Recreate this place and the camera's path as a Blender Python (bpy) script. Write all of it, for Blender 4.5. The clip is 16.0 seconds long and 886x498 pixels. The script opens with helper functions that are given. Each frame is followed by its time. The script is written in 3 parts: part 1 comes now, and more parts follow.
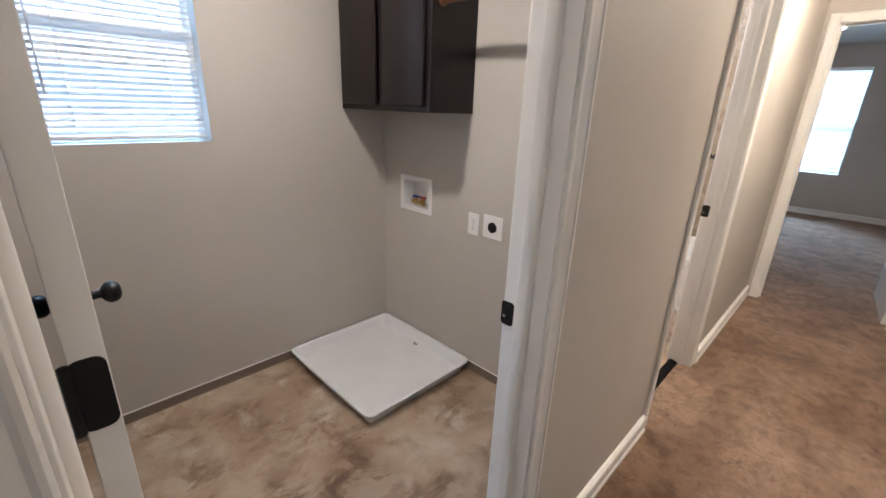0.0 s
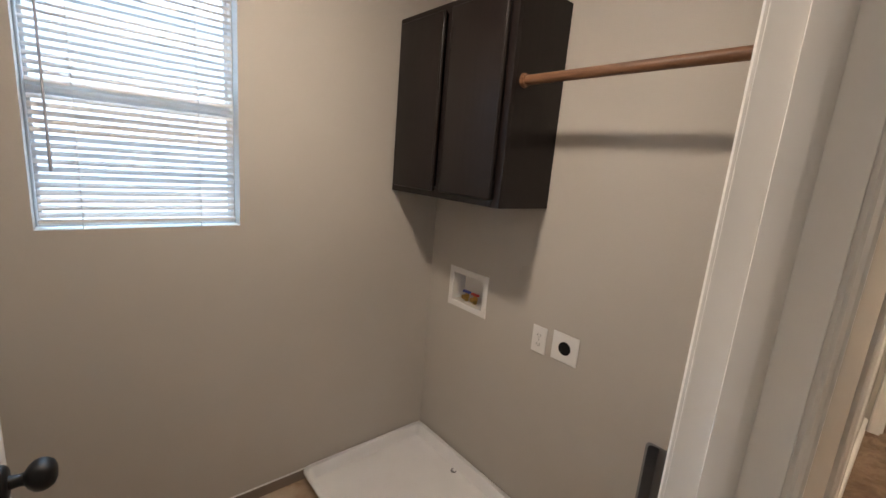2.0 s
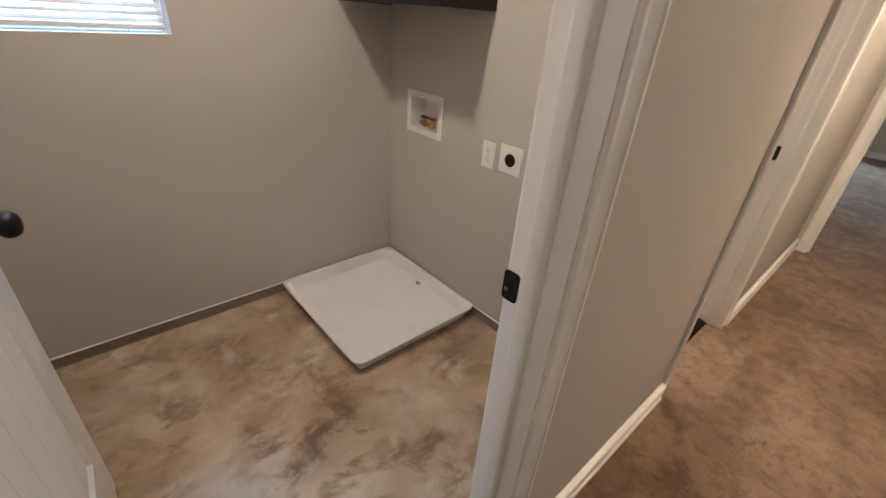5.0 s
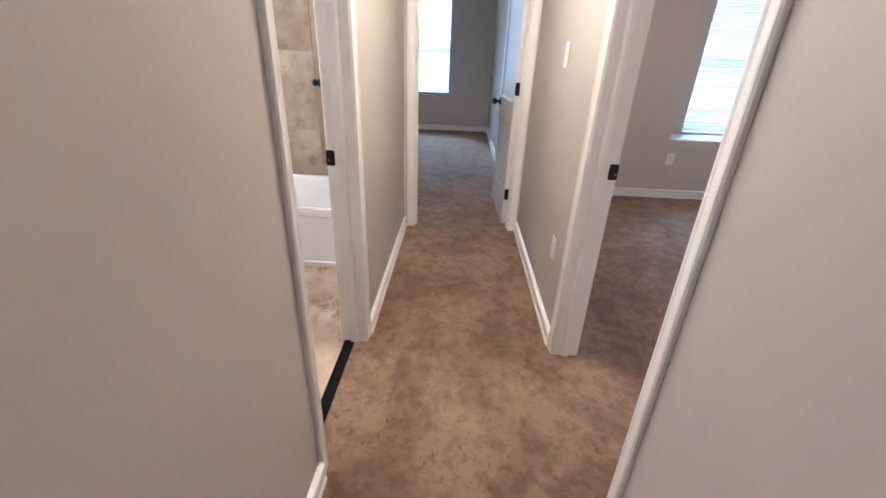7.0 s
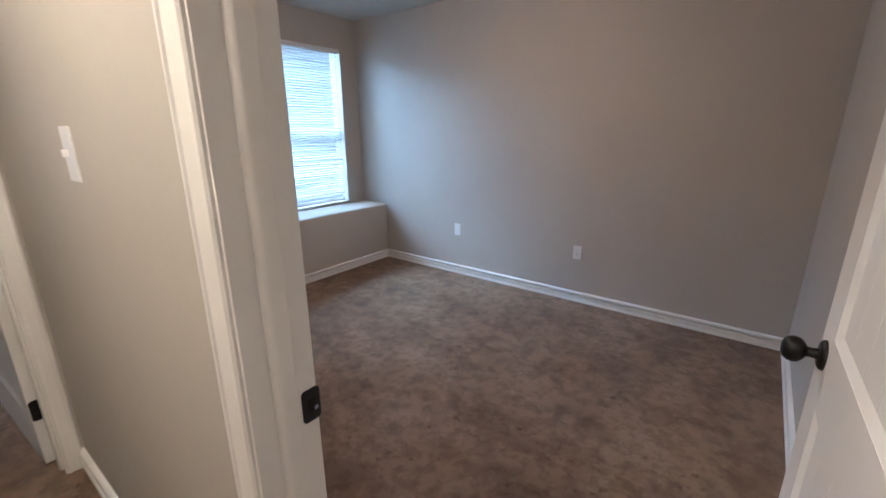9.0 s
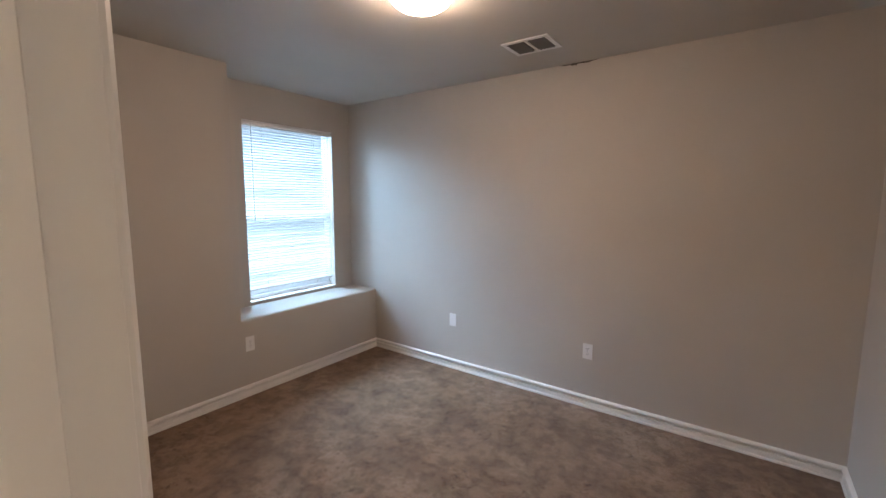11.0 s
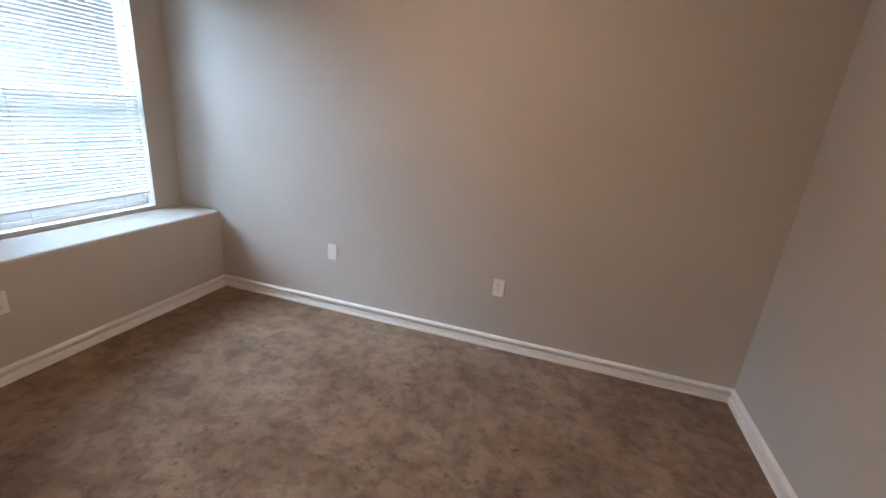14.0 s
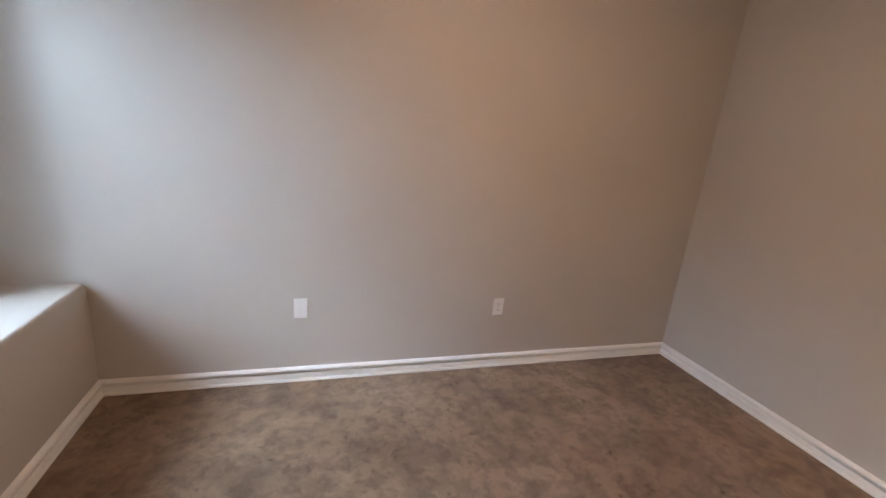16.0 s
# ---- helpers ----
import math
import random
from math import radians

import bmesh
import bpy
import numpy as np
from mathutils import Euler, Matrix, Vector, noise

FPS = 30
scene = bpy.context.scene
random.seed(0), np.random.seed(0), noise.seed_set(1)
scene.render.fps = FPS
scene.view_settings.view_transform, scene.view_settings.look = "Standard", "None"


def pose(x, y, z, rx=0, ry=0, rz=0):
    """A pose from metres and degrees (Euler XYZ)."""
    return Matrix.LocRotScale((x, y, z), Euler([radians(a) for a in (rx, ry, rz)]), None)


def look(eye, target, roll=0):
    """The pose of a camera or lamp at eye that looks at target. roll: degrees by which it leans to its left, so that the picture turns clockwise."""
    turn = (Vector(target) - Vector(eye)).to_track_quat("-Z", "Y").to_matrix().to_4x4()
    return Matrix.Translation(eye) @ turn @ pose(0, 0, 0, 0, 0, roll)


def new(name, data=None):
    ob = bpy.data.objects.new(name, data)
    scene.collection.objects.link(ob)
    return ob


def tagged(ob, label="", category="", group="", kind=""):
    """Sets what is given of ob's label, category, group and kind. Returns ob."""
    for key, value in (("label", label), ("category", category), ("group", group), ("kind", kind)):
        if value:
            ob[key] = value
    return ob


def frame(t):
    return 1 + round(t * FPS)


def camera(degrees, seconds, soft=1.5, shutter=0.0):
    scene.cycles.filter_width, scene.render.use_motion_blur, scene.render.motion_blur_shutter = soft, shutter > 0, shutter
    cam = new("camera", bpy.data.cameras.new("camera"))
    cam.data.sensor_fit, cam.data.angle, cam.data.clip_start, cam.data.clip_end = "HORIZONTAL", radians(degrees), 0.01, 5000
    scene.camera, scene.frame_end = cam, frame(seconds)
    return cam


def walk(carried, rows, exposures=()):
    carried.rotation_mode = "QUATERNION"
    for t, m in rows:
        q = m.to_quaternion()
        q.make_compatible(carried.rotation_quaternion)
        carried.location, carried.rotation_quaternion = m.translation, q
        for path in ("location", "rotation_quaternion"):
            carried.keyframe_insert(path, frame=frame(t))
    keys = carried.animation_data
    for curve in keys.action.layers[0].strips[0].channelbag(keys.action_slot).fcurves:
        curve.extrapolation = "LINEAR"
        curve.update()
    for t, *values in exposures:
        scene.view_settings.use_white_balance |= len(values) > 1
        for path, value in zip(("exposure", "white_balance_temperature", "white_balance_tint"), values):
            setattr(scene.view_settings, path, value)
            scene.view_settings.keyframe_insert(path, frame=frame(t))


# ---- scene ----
cam = camera(93.3, 16.0, soft=1.5, shutter=0.12)
PATH = [
    (0, (0.254, 0.345, 1.419), (1.61, 1.666, 0.772), 2.1),
    (0.5, (0.362, 0.5, 1.425), (1.549, 1.974, 0.779), 4.0),
    (1, (0.44, 0.599, 1.427), (1.429, 2.186, 0.717), 3.5),
    (1.5, (0.45, 0.67, 1.47), (1.555, 2.236, 0.9), 4.5),
    (2, (0.458, 0.726, 1.527), (1.73, 2.206, 1.133), 4.8),
    (2.5, (0.464, 0.743, 1.578), (1.798, 2.198, 1.317), 3.6),
    (3, (0.467, 0.736, 1.59), (1.808, 2.191, 1.364), 2.5),
    (3.5, (0.468, 0.724, 1.536), (1.761, 2.193, 1.167), 2.1),
    (3.7, (0.461, 0.724, 1.51), (1.724, 2.19, 1.036), 2.0),
    (5.8, (0.643, 0.282, 1.308), (1.881, 1.33, 0.138), 2.8),
    (6, (0.726, 0.251, 1.301), (2.087, 1.152, 0.146), 3.1),
    (6.5, (0.906, 0.282, 1.307), (2.539, 0.752, 0.252), 5.3),
    (7, (1.148, 0.368, 1.356), (2.949, 0.413, 0.487), 2.3),
    (7.5, (1.451, 0.329, 1.353), (3.312, 0.177, 0.637), 0.8),
    (8, (1.779, 0.353, 1.367), (3.509, -0.407, 0.711), 0.1),
    (8.5, (2.03, 0.274, 1.37), (3.424, -1.009, 0.73), -0.4),
    (9, (2.249, 0.105, 1.397), (3.408, -1.428, 0.842), -0.2),
    (9.2, (2.347, 0.042, 1.4), (3.39, -1.589, 0.9), 0.2),
    (11.3, (2.477, -0.191, 1.533), (3.663, -1.784, 1.295), 0.5),
    (11.5, (2.481, -0.21, 1.529), (3.705, -1.768, 1.249), 1.6),
    (12, (2.503, -0.265, 1.483), (3.817, -1.722, 1.094), 2.4),
    (12.5, (2.538, -0.322, 1.464), (3.823, -1.766, 0.95), 2.7),
    (13, (2.637, -0.407, 1.443), (3.704, -2.019, 0.929), 2.8),
    (13.5, (2.738, -0.619, 1.421), (3.509, -2.378, 0.865), 3.0),
    (14, (3.028, -0.704, 1.439), (3.552, -2.533, 0.823), 5.0),
    (14.5, (3.355, -0.836, 1.445), (3.765, -2.684, 0.8), 5.0),
    (15, (3.74, -0.87, 1.431), (3.945, -2.768, 0.834), 5.9),
    (15.5, (4.111, -0.847, 1.416), (3.873, -2.762, 0.891), 8.0),
    (16, (4.48, -0.916, 1.436), (3.885, -2.753, 0.913), 5.6),
]
EXPOSURES = [(0.0, 0.60, 5480, 12), (0.5, 0.16, 5900, 12), (1.0, 0.2, 6150, 12), (1.5, 0.24, 6250, 13), (2.0, 0.18, 6250, 13), (3.0, 0.16, 6350, 13), (3.7, 0.16, 6350, 13), (6.0, 0.66, 5900, 15), (6.5, 0.72, 5650, 15), (7.0, 0.66, 5200, 14), (7.5, 0.34, 5150, 13), (8.0, 0.1, 5250, 12), (8.5, 0.07, 5250, 12), (9.2, 0.0, 5600, 12), (11.3, 0.12, 6100, 14), (12.5, 0.1, 5850, 12), (13.5, 0.12, 6300, 15), (14.5, 0.15, 6800, 19), (16.0, 0.2, 7000, 21)]
walk(cam, [(t, look(eye, target, roll)) for t, eye, target, roll in PATH], EXPOSURES)

# ---- plan, in metres ----
CEIL = 2.46
T = 0.115                       # partition thickness
DOOR_H = 2.04
HALL_N, HALL_S = 0.780, -0.153  # hall faces of its two long walls
LN, LE, LW = 2.428, 1.852, -0.12     # laundry: window wall, cabinet wall, west wall
END_X = 4.385                   # wall at the end of the hall
BW, BE, BS, BACK = 1.94, 5.505, -3.165, 5.862   # bedroom: west, east, south, window recess
R2E, R2N = 8.95, 2.70           # second bedroom
LAUNDRY_DOOR = (0.226, 1.051)
BATH_DOOR = (2.150, 2.835)
BED_DOOR = (2.003, 2.817)
END_DOOR = (-0.080, 0.692)

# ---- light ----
TINT = {"laundry": (1.0, 0.83, 0.64), "hall": (1.0, 0.79, 0.54), "hall_fill": (1.0, 0.88, 0.74), "bedroom": (1.0, 0.71, 0.49), "bath": (1.0, 0.88, 0.74), "room": (1.0, 0.88, 0.76)}
DAY = (0.47, 0.75, 1.0)
world = bpy.data.worlds.new("sky")
scene.world = world
world.use_nodes = True
sky = world.node_tree.nodes.new("ShaderNodeTexSky")
sky.sky_type, sky.sun_disc = "NISHITA", False
sky.sun_elevation, sky.sun_rotation = radians(40), radians(60)
backing = world.node_tree.nodes["Background"]
backing.inputs["Strength"].default_value = 0.05
world.node_tree.links.new(sky.outputs["Color"], backing.inputs["Color"])
sun = new("sun", bpy.data.lights.new("sun", "SUN"))
sun.data.energy, sun.data.angle, sun.data.color = 0.5, radians(15), (1.0, 0.95, 0.88)
sun.matrix_world = look((0, 0, 12), (-5, -2.5, 7))
tagged(sun, "soft overcast sun", "sun", kind="structure")
LAMP_WATTS = {"laundry": 26, "hall": 47, "hall_fill": 3.5, "bedroom": 28, "bath": 42, "room": 11}
SKY_WATTS = {"laundry": 130, "bedroom": 660, "room": 600}
SPREAD = {"laundry": 1.0, "bedroom": 2.2, "room": 1.2}   # height of the bright stretch of sky
ELEVATION = {"laundry": 42, "bedroom": 54, "room": 45}   # height of the brightest sky, degrees
# bedroom and room are darkened: their slat gaps stand in for shaded slats
HORIZON = {"laundry": (1.15, 1.40, 1.75), "bedroom": (0.13, 0.16, 0.20), "room": (0.42, 0.54, 0.62)}
DISTANCE = {"laundry": (4.5, 4.5), "bedroom": (1.6, 6.5), "room": (4.0, 2.5)}   # reach of the hazy backdrop to both sides


# ---- materials ----
class Nodes:
    """A node material with short calls."""

    def __init__(self, name, rough=0.5, metal=0.0, spec=0.5):
        self.m = bpy.data.materials.new(name)
        self.m.use_nodes = True
        self.t = self.m.node_tree
        self.b = self.t.nodes["Principled BSDF"]
        self.b.inputs["Roughness"].default_value = rough
        self.b.inputs["Metallic"].default_value = metal
        self.b.inputs["Specular IOR Level"].default_value = spec
        geo = self.t.nodes.new("ShaderNodeNewGeometry")
        self.place = geo.outputs["Position"]
        self.island = geo.outputs["Random Per Island"]

    def link(self, a, b):
        self.t.links.new(a, b)

    def mapped(self, scale=(1, 1, 1), turn=0.0):
        n = self.t.nodes.new("ShaderNodeMapping")
        n.inputs["Scale"].default_value = scale
        n.inputs["Rotation"].default_value = (0, 0, turn)
        self.link(self.place, n.inputs["Vector"])
        return n.outputs["Vector"]

    def noise(self, scale, detail=3.0, rough=0.55, vector=None, distort=0.0):
        n = self.t.nodes.new("ShaderNodeTexNoise")
        n.inputs["Scale"].default_value, n.inputs["Detail"].default_value = scale, detail
        n.inputs["Roughness"].default_value, n.inputs["Distortion"].default_value = rough, distort
        self.link(vector or self.place, n.inputs["Vector"])
        return n.outputs["Fac"]

    def ramp(self, fac, stops):
        n = self.t.nodes.new("ShaderNodeValToRGB")
        r = n.color_ramp
        while len(r.elements) < len(stops):
            r.elements.new(0.5)
        for e, (at, c) in zip(r.elements, stops):
            e.position = at
            e.color = (*c, 1) if len(c) == 3 else c
        self.link(fac, n.inputs["Fac"])
        return n.outputs["Color"]

    def mix(self, fac, a, b, how="MIX"):
        n = self.t.nodes.new("ShaderNodeMix")
        n.data_type, n.blend_type = "RGBA", how
        for key, v in ((0, fac), (6, a), (7, b)):
            if isinstance(v, (int, float)):
                n.inputs[key].default_value = v
            elif isinstance(v, tuple):
                n.inputs[key].default_value = (*v, 1)
            else:
                self.link(v, n.inputs[key])
        return n.outputs[2]

    def colour(self, socket):
        if isinstance(socket, tuple):
            self.b.inputs["Base Color"].default_value = (*socket, 1)
        else:
            self.link(socket, self.b.inputs["Base Color"])
        return self

    def rough(self, fac, low, high):
        n = self.t.nodes.new("ShaderNodeMapRange")
        n.inputs["To Min"].default_value, n.inputs["To Max"].default_value = low, high
        self.link(fac, n.inputs["Value"])
        self.link(n.outputs["Result"], self.b.inputs["Roughness"])
        return self

    def bump(self, fac, strength, distance=0.002):
        n = self.t.nodes.new("ShaderNodeBump")
        n.inputs["Strength"].default_value, n.inputs["Distance"].default_value = strength, distance
        self.link(fac, n.inputs["Height"])
        old = self.b.inputs["Normal"].links
        if old:
            self.link(old[0].from_socket, n.inputs["Normal"])
        self.link(n.outputs["Normal"], self.b.inputs["Normal"])
        return self


def wall_paint(name, low, high):
    n = Nodes(name, 0.6, spec=0.35)
    n.colour(n.ramp(n.noise(1.3, 4), [(0.3, low), (0.7, high)]))
    n.bump(n.noise(140, 3, 0.6), 0.22, 0.0012)
    n.bump(n.noise(38, 2), 0.10, 0.0015)
    return n.m


def carpet():
    n = Nodes("brown carpet", 0.95, spec=0.1)
    base = n.ramp(n.noise(2.2, 4, 0.5), [(0.30, (0.215, 0.138, 0.088)), (0.5, (0.272, 0.182, 0.120)), (0.70, (0.335, 0.238, 0.165))])
    pile = n.ramp(n.noise(4.6, 7, 0.62, None, 0.2), [(0.42, (0.74, 0.705, 0.675)), (0.485, (0.84, 0.82, 0.80)), (0.515, (0.98, 0.98, 0.98)), (0.66, (1.0, 1.0, 1.0))])
    brushed = n.ramp(n.noise(13.0, 7, 0.68, None, 0.15), [(0.42, (0.71, 0.675, 0.64)), (0.485, (0.86, 0.84, 0.82)), (0.515, (1.0, 1.0, 1.0)), (0.64, (1.0, 1.0, 1.0))])
    where = n.ramp(n.noise(2.6, 5, 0.6, n.mapped((1, 1, 1), 1.3)), [(0.46, (0.05, 0.05, 0.05)), (0.56, (1, 1, 1))])
    speck = n.ramp(n.noise(24.0, 7, 0.72, None, 0.1), [(0.30, (0.34, 0.28, 0.235)), (0.39, (0.62, 0.57, 0.53)), (0.44, (1.0, 1.0, 1.0))])
    fibre = n.ramp(n.noise(260, 3, 0.75), [(0.28, (0.62, 0.60, 0.58)), (0.72, (1.0, 1.0, 1.0))])
    c = n.mix(0.85, n.mix(0.9, base, pile, "MULTIPLY"), brushed, "MULTIPLY")
    c = n.mix(where, c, n.mix(1.0, c, speck, "MULTIPLY"))
    n.colour(n.mix(1.0, n.mix(1.0, c, fibre, "MULTIPLY"), (1.16, 1.13, 1.10), "MULTIPLY"))
    n.bump(n.noise(34, 6, 0.68, None, 0.6), 0.7, 0.012)
    n.bump(n.noise(220, 3, 0.7), 0.9, 0.006)
    n.b.inputs["Sheen Weight"].default_value = 0.15
    return n.m


def vinyl():
    n = Nodes("stone-look vinyl", 0.32)
    v = n.mapped((0.9, 1.1, 1.0), 0.5)
    base = n.ramp(n.noise(3.0, 6, 0.58, v, 0.4), [(0.32, (0.315, 0.225, 0.150)), (0.48, (0.405, 0.305, 0.215)), (0.60, (0.475, 0.385, 0.290)), (0.72, (0.56, 0.50, 0.43))])
    where = n.ramp(n.noise(2.3, 4, 0.6, n.mapped((1.2, 0.9, 1.0), 1.1)), [(0.42, (0, 0, 0)), (0.58, (1, 1, 1))])
    blot = n.ramp(n.noise(7.0, 9, 0.68, n.mapped((0.85, 1.2, 1.0), 0.2), 0.5), [(0.40, (0.36, 0.27, 0.20)), (0.47, (0.62, 0.54, 0.46)), (0.54, (1, 1, 1))])
    cream = n.ramp(n.noise(4.6, 8, 0.66, n.mapped((1.1, 0.9, 1.0), 2.0), 0.4), [(0.58, (0, 0, 0)), (0.68, (1, 1, 1))])
    veins = n.mix(where, (0.96, 0.95, 0.94), blot)
    base = n.mix(n.mix(1.0, cream, (0.55, 0.55, 0.55), "MULTIPLY"), base, (0.62, 0.57, 0.50))
    br = n.t.nodes.new("ShaderNodeTexBrick")
    br.inputs["Scale"].default_value = 1.0
    br.inputs["Brick Width"].default_value, br.inputs["Row Height"].default_value = 0.92, 0.152
    br.inputs["Mortar Size"].default_value, br.inputs["Mortar Smooth"].default_value = 0.0025, 0.4
    br.inputs["Color1"].default_value, br.inputs["Color2"].default_value = (1, 1, 1, 1), (0.93, 0.93, 0.93, 1)
    br.inputs["Mortar"].default_value = (0.91, 0.895, 0.88, 1)
    n.link(n.place, br.inputs["Vector"])
    n.colour(n.mix(1.0, n.mix(0.9, base, veins, "MULTIPLY"), br.outputs["Color"], "MULTIPLY"))
    n.rough(n.noise(9, 4), 0.24, 0.46)
    n.bump(n.noise(30, 5), 0.12, 0.001)
    return n.m


def stone_tile():
    n = Nodes("travertine tile", 0.35)
    info = n.t.nodes.new("ShaderNodeObjectInfo")
    shift = n.t.nodes.new("ShaderNodeVectorMath")
    shift.operation = "MULTIPLY_ADD"
    shift.inputs[1].default_value = (7, 11, 5)
    n.link(info.outputs["Random"], shift.inputs[0])
    n.link(n.place, shift.inputs[2])
    v = shift.outputs[0]
    base = n.ramp(n.noise(3.4, 7, 0.60, v, 0.4), [(0.30, (0.235, 0.17, 0.112)), (0.5, (0.36, 0.285, 0.205)), (0.72, (0.50, 0.425, 0.33))])
    pits = n.ramp(n.noise(9, 6, 0.64, v, 0.3), [(0.34, (0.62, 0.56, 0.5)), (0.48, (1, 1, 1)), (1, (1, 1, 1))])
    n.colour(n.mix(0.9, base, pits, "MULTIPLY"))
    return n.m


def paint(name, c, rough=0.35, grain=60.0, spec=0.5):
    n = Nodes(name, rough, spec=spec)
    dark = tuple(v * 0.93 for v in c)
    n.colour(n.ramp(n.noise(3.0, 4), [(0.35, dark), (0.65, c)]))
    n.rough(n.noise(5, 2), rough * 0.95, rough * 1.08)
    n.bump(n.noise(grain, 3), 0.03, 0.001)
    return n.m


def metal(name, c, rough):
    n = Nodes(name, rough, 1.0)
    n.colour(n.ramp(n.noise(25, 3), [(0.3, tuple(v * 0.8 for v in c)), (0.7, c)]))
    n.rough(n.noise(40, 3), rough * 0.8, rough * 1.3)
    return n.m


def wood(name, light, dark, rough, along=(30, 3, 30)):
    n = Nodes(name, rough, spec=0.35)
    v = n.mapped(along)
    n.colour(n.ramp(n.noise(1.6, 6, 0.6, v, 0.5), [(0.3, dark), (0.7, light)]))
    n.bump(n.noise(3, 5, 0.6, v), 0.06, 0.0008)
    n.rough(n.noise(6, 3), rough * 0.85, rough * 1.25)
    return n.m


def glow(name, c, strength):
    n = Nodes(name, 0.4)
    n.colour((0.8, 0.8, 0.8))
    n.b.inputs["Emission Color"].default_value = (*c, 1)
    n.b.inputs["Emission Strength"].default_value = strength
    return n.m


def glass():
    n = Nodes("window glass", 0.02)
    n.colour((1, 1, 1))
    n.b.inputs["Transmission Weight"].default_value = 1.0
    n.b.inputs["IOR"].default_value = 1.05
    return n.m


def slat_vinyl(name, through_light):
    n = Nodes(name, 0.45)
    n.colour((0.66, 0.635, 0.61))
    tr = n.t.nodes.new("ShaderNodeBsdfTranslucent")
    tr.inputs["Color"].default_value = (0.90, 0.86, 0.82, 1)
    mx = n.t.nodes.new("ShaderNodeMixShader")
    mx.inputs[0].default_value = through_light
    out = n.t.nodes["Material Output"]
    n.link(n.b.outputs[0], mx.inputs[1])
    n.link(tr.outputs[0], mx.inputs[2])
    n.link(mx.outputs[0], out.inputs["Surface"])
    return n.m


PAINT = wall_paint("greige wall paint", (0.460, 0.430, 0.391), (0.500, 0.468, 0.427))
CEILING = wall_paint("ceiling paint", (0.51, 0.485, 0.445), (0.55, 0.525, 0.482))
TRIM = paint("white trim enamel", (0.80, 0.785, 0.76), 0.32)
DOORS = paint("white door enamel", (0.78, 0.765, 0.745), 0.28)
CARPET = carpet()
VINYL = vinyl()
COVE = paint("brown vinyl base", (0.20, 0.155, 0.12), 0.45)
TILE = stone_tile()
GROUT = paint("beige grout", (0.40, 0.33, 0.26), 0.9)
BLACK = paint("oil-rubbed black metal", (0.006, 0.0055, 0.0055), 0.40, 60, 0.28)
RUBBER = paint("black rubber strip", (0.006, 0.006, 0.006), 0.8, 60, 0.05)
# flat black laid on surfaces as the shade inside holes and slots
HOLE_SHADE = paint("black for hole shade", (0.006, 0.006, 0.006), 0.9)
WHITE = paint("white plastic", (0.80, 0.79, 0.78), 0.3)
PAN = paint("white pan plastic", (0.74, 0.735, 0.745), 0.28, 25)
ENAMEL = paint("white bath enamel", (0.82, 0.81, 0.78), 0.15)
ESPRESSO = wood("espresso-stained wood", (0.0125, 0.0078, 0.0074), (0.0068, 0.0044, 0.0044), 0.36, (40, 40, 2.5))
ROD = wood("brown wooden rod", (0.20, 0.098, 0.050), (0.10, 0.047, 0.025), 0.42, (60, 5, 60))
STEEL = metal("galvanised steel", (0.30, 0.30, 0.32), 0.42)
BRASS = metal("brass", (0.70, 0.47, 0.17), 0.3)
RED = paint("red plastic", (0.45, 0.03, 0.03), 0.35)
BLUE = paint("blue plastic", (0.03, 0.07, 0.40), 0.35)
SLATS = {"laundry": slat_vinyl("thin white blind vinyl", 0.16), "bedroom": slat_vinyl("white blind vinyl", 0.15)}
SLATS["room"] = SLATS["bedroom"]
SASH = paint("white window vinyl", (0.80, 0.81, 0.82), 0.3)
GLASS = glass()


# ---- mesh helpers ----
def part(name, bm, material, parent=None, label="", smooth=False):
    """Links a bmesh as one mesh object under a thing."""
    me = bpy.data.meshes.new(name)
    bmesh.ops.recalc_face_normals(bm, faces=bm.faces)
    bm.to_mesh(me)
    bm.free()
    me.materials.append(material)
    if smooth:
        me.shade_smooth()
        me.set_sharp_from_angle(angle=radians(38))
    ob = new(name, me)
    if parent:
        ob.parent = parent
    return tagged(ob, label)


def thing(name, label, category, group="", kind="", m=None):
    ob = new(name)
    ob.empty_display_size = 0.1
    if m is not None:
        ob.matrix_world = m
    return tagged(ob, label, category, group, kind)


def box(lo, hi, bevel=0.0, bm=None, segments=2):
    """A box from corner to corner, added to bm or to a new bmesh."""
    bm = bm or bmesh.new()
    mid = [(a + b) / 2 for a, b in zip(lo, hi)]
    size = [abs(b - a) for a, b in zip(lo, hi)]
    made = bmesh.ops.create_cube(bm, size=1, matrix=Matrix.Translation(mid) @ Matrix.Diagonal((*size, 1)))
    if bevel:
        edges = {e for v in made["verts"] for e in v.link_edges}
        bmesh.ops.bevel(bm, geom=list(edges), offset=bevel, segments=segments, affect="EDGES", profile=0.5)
    return bm


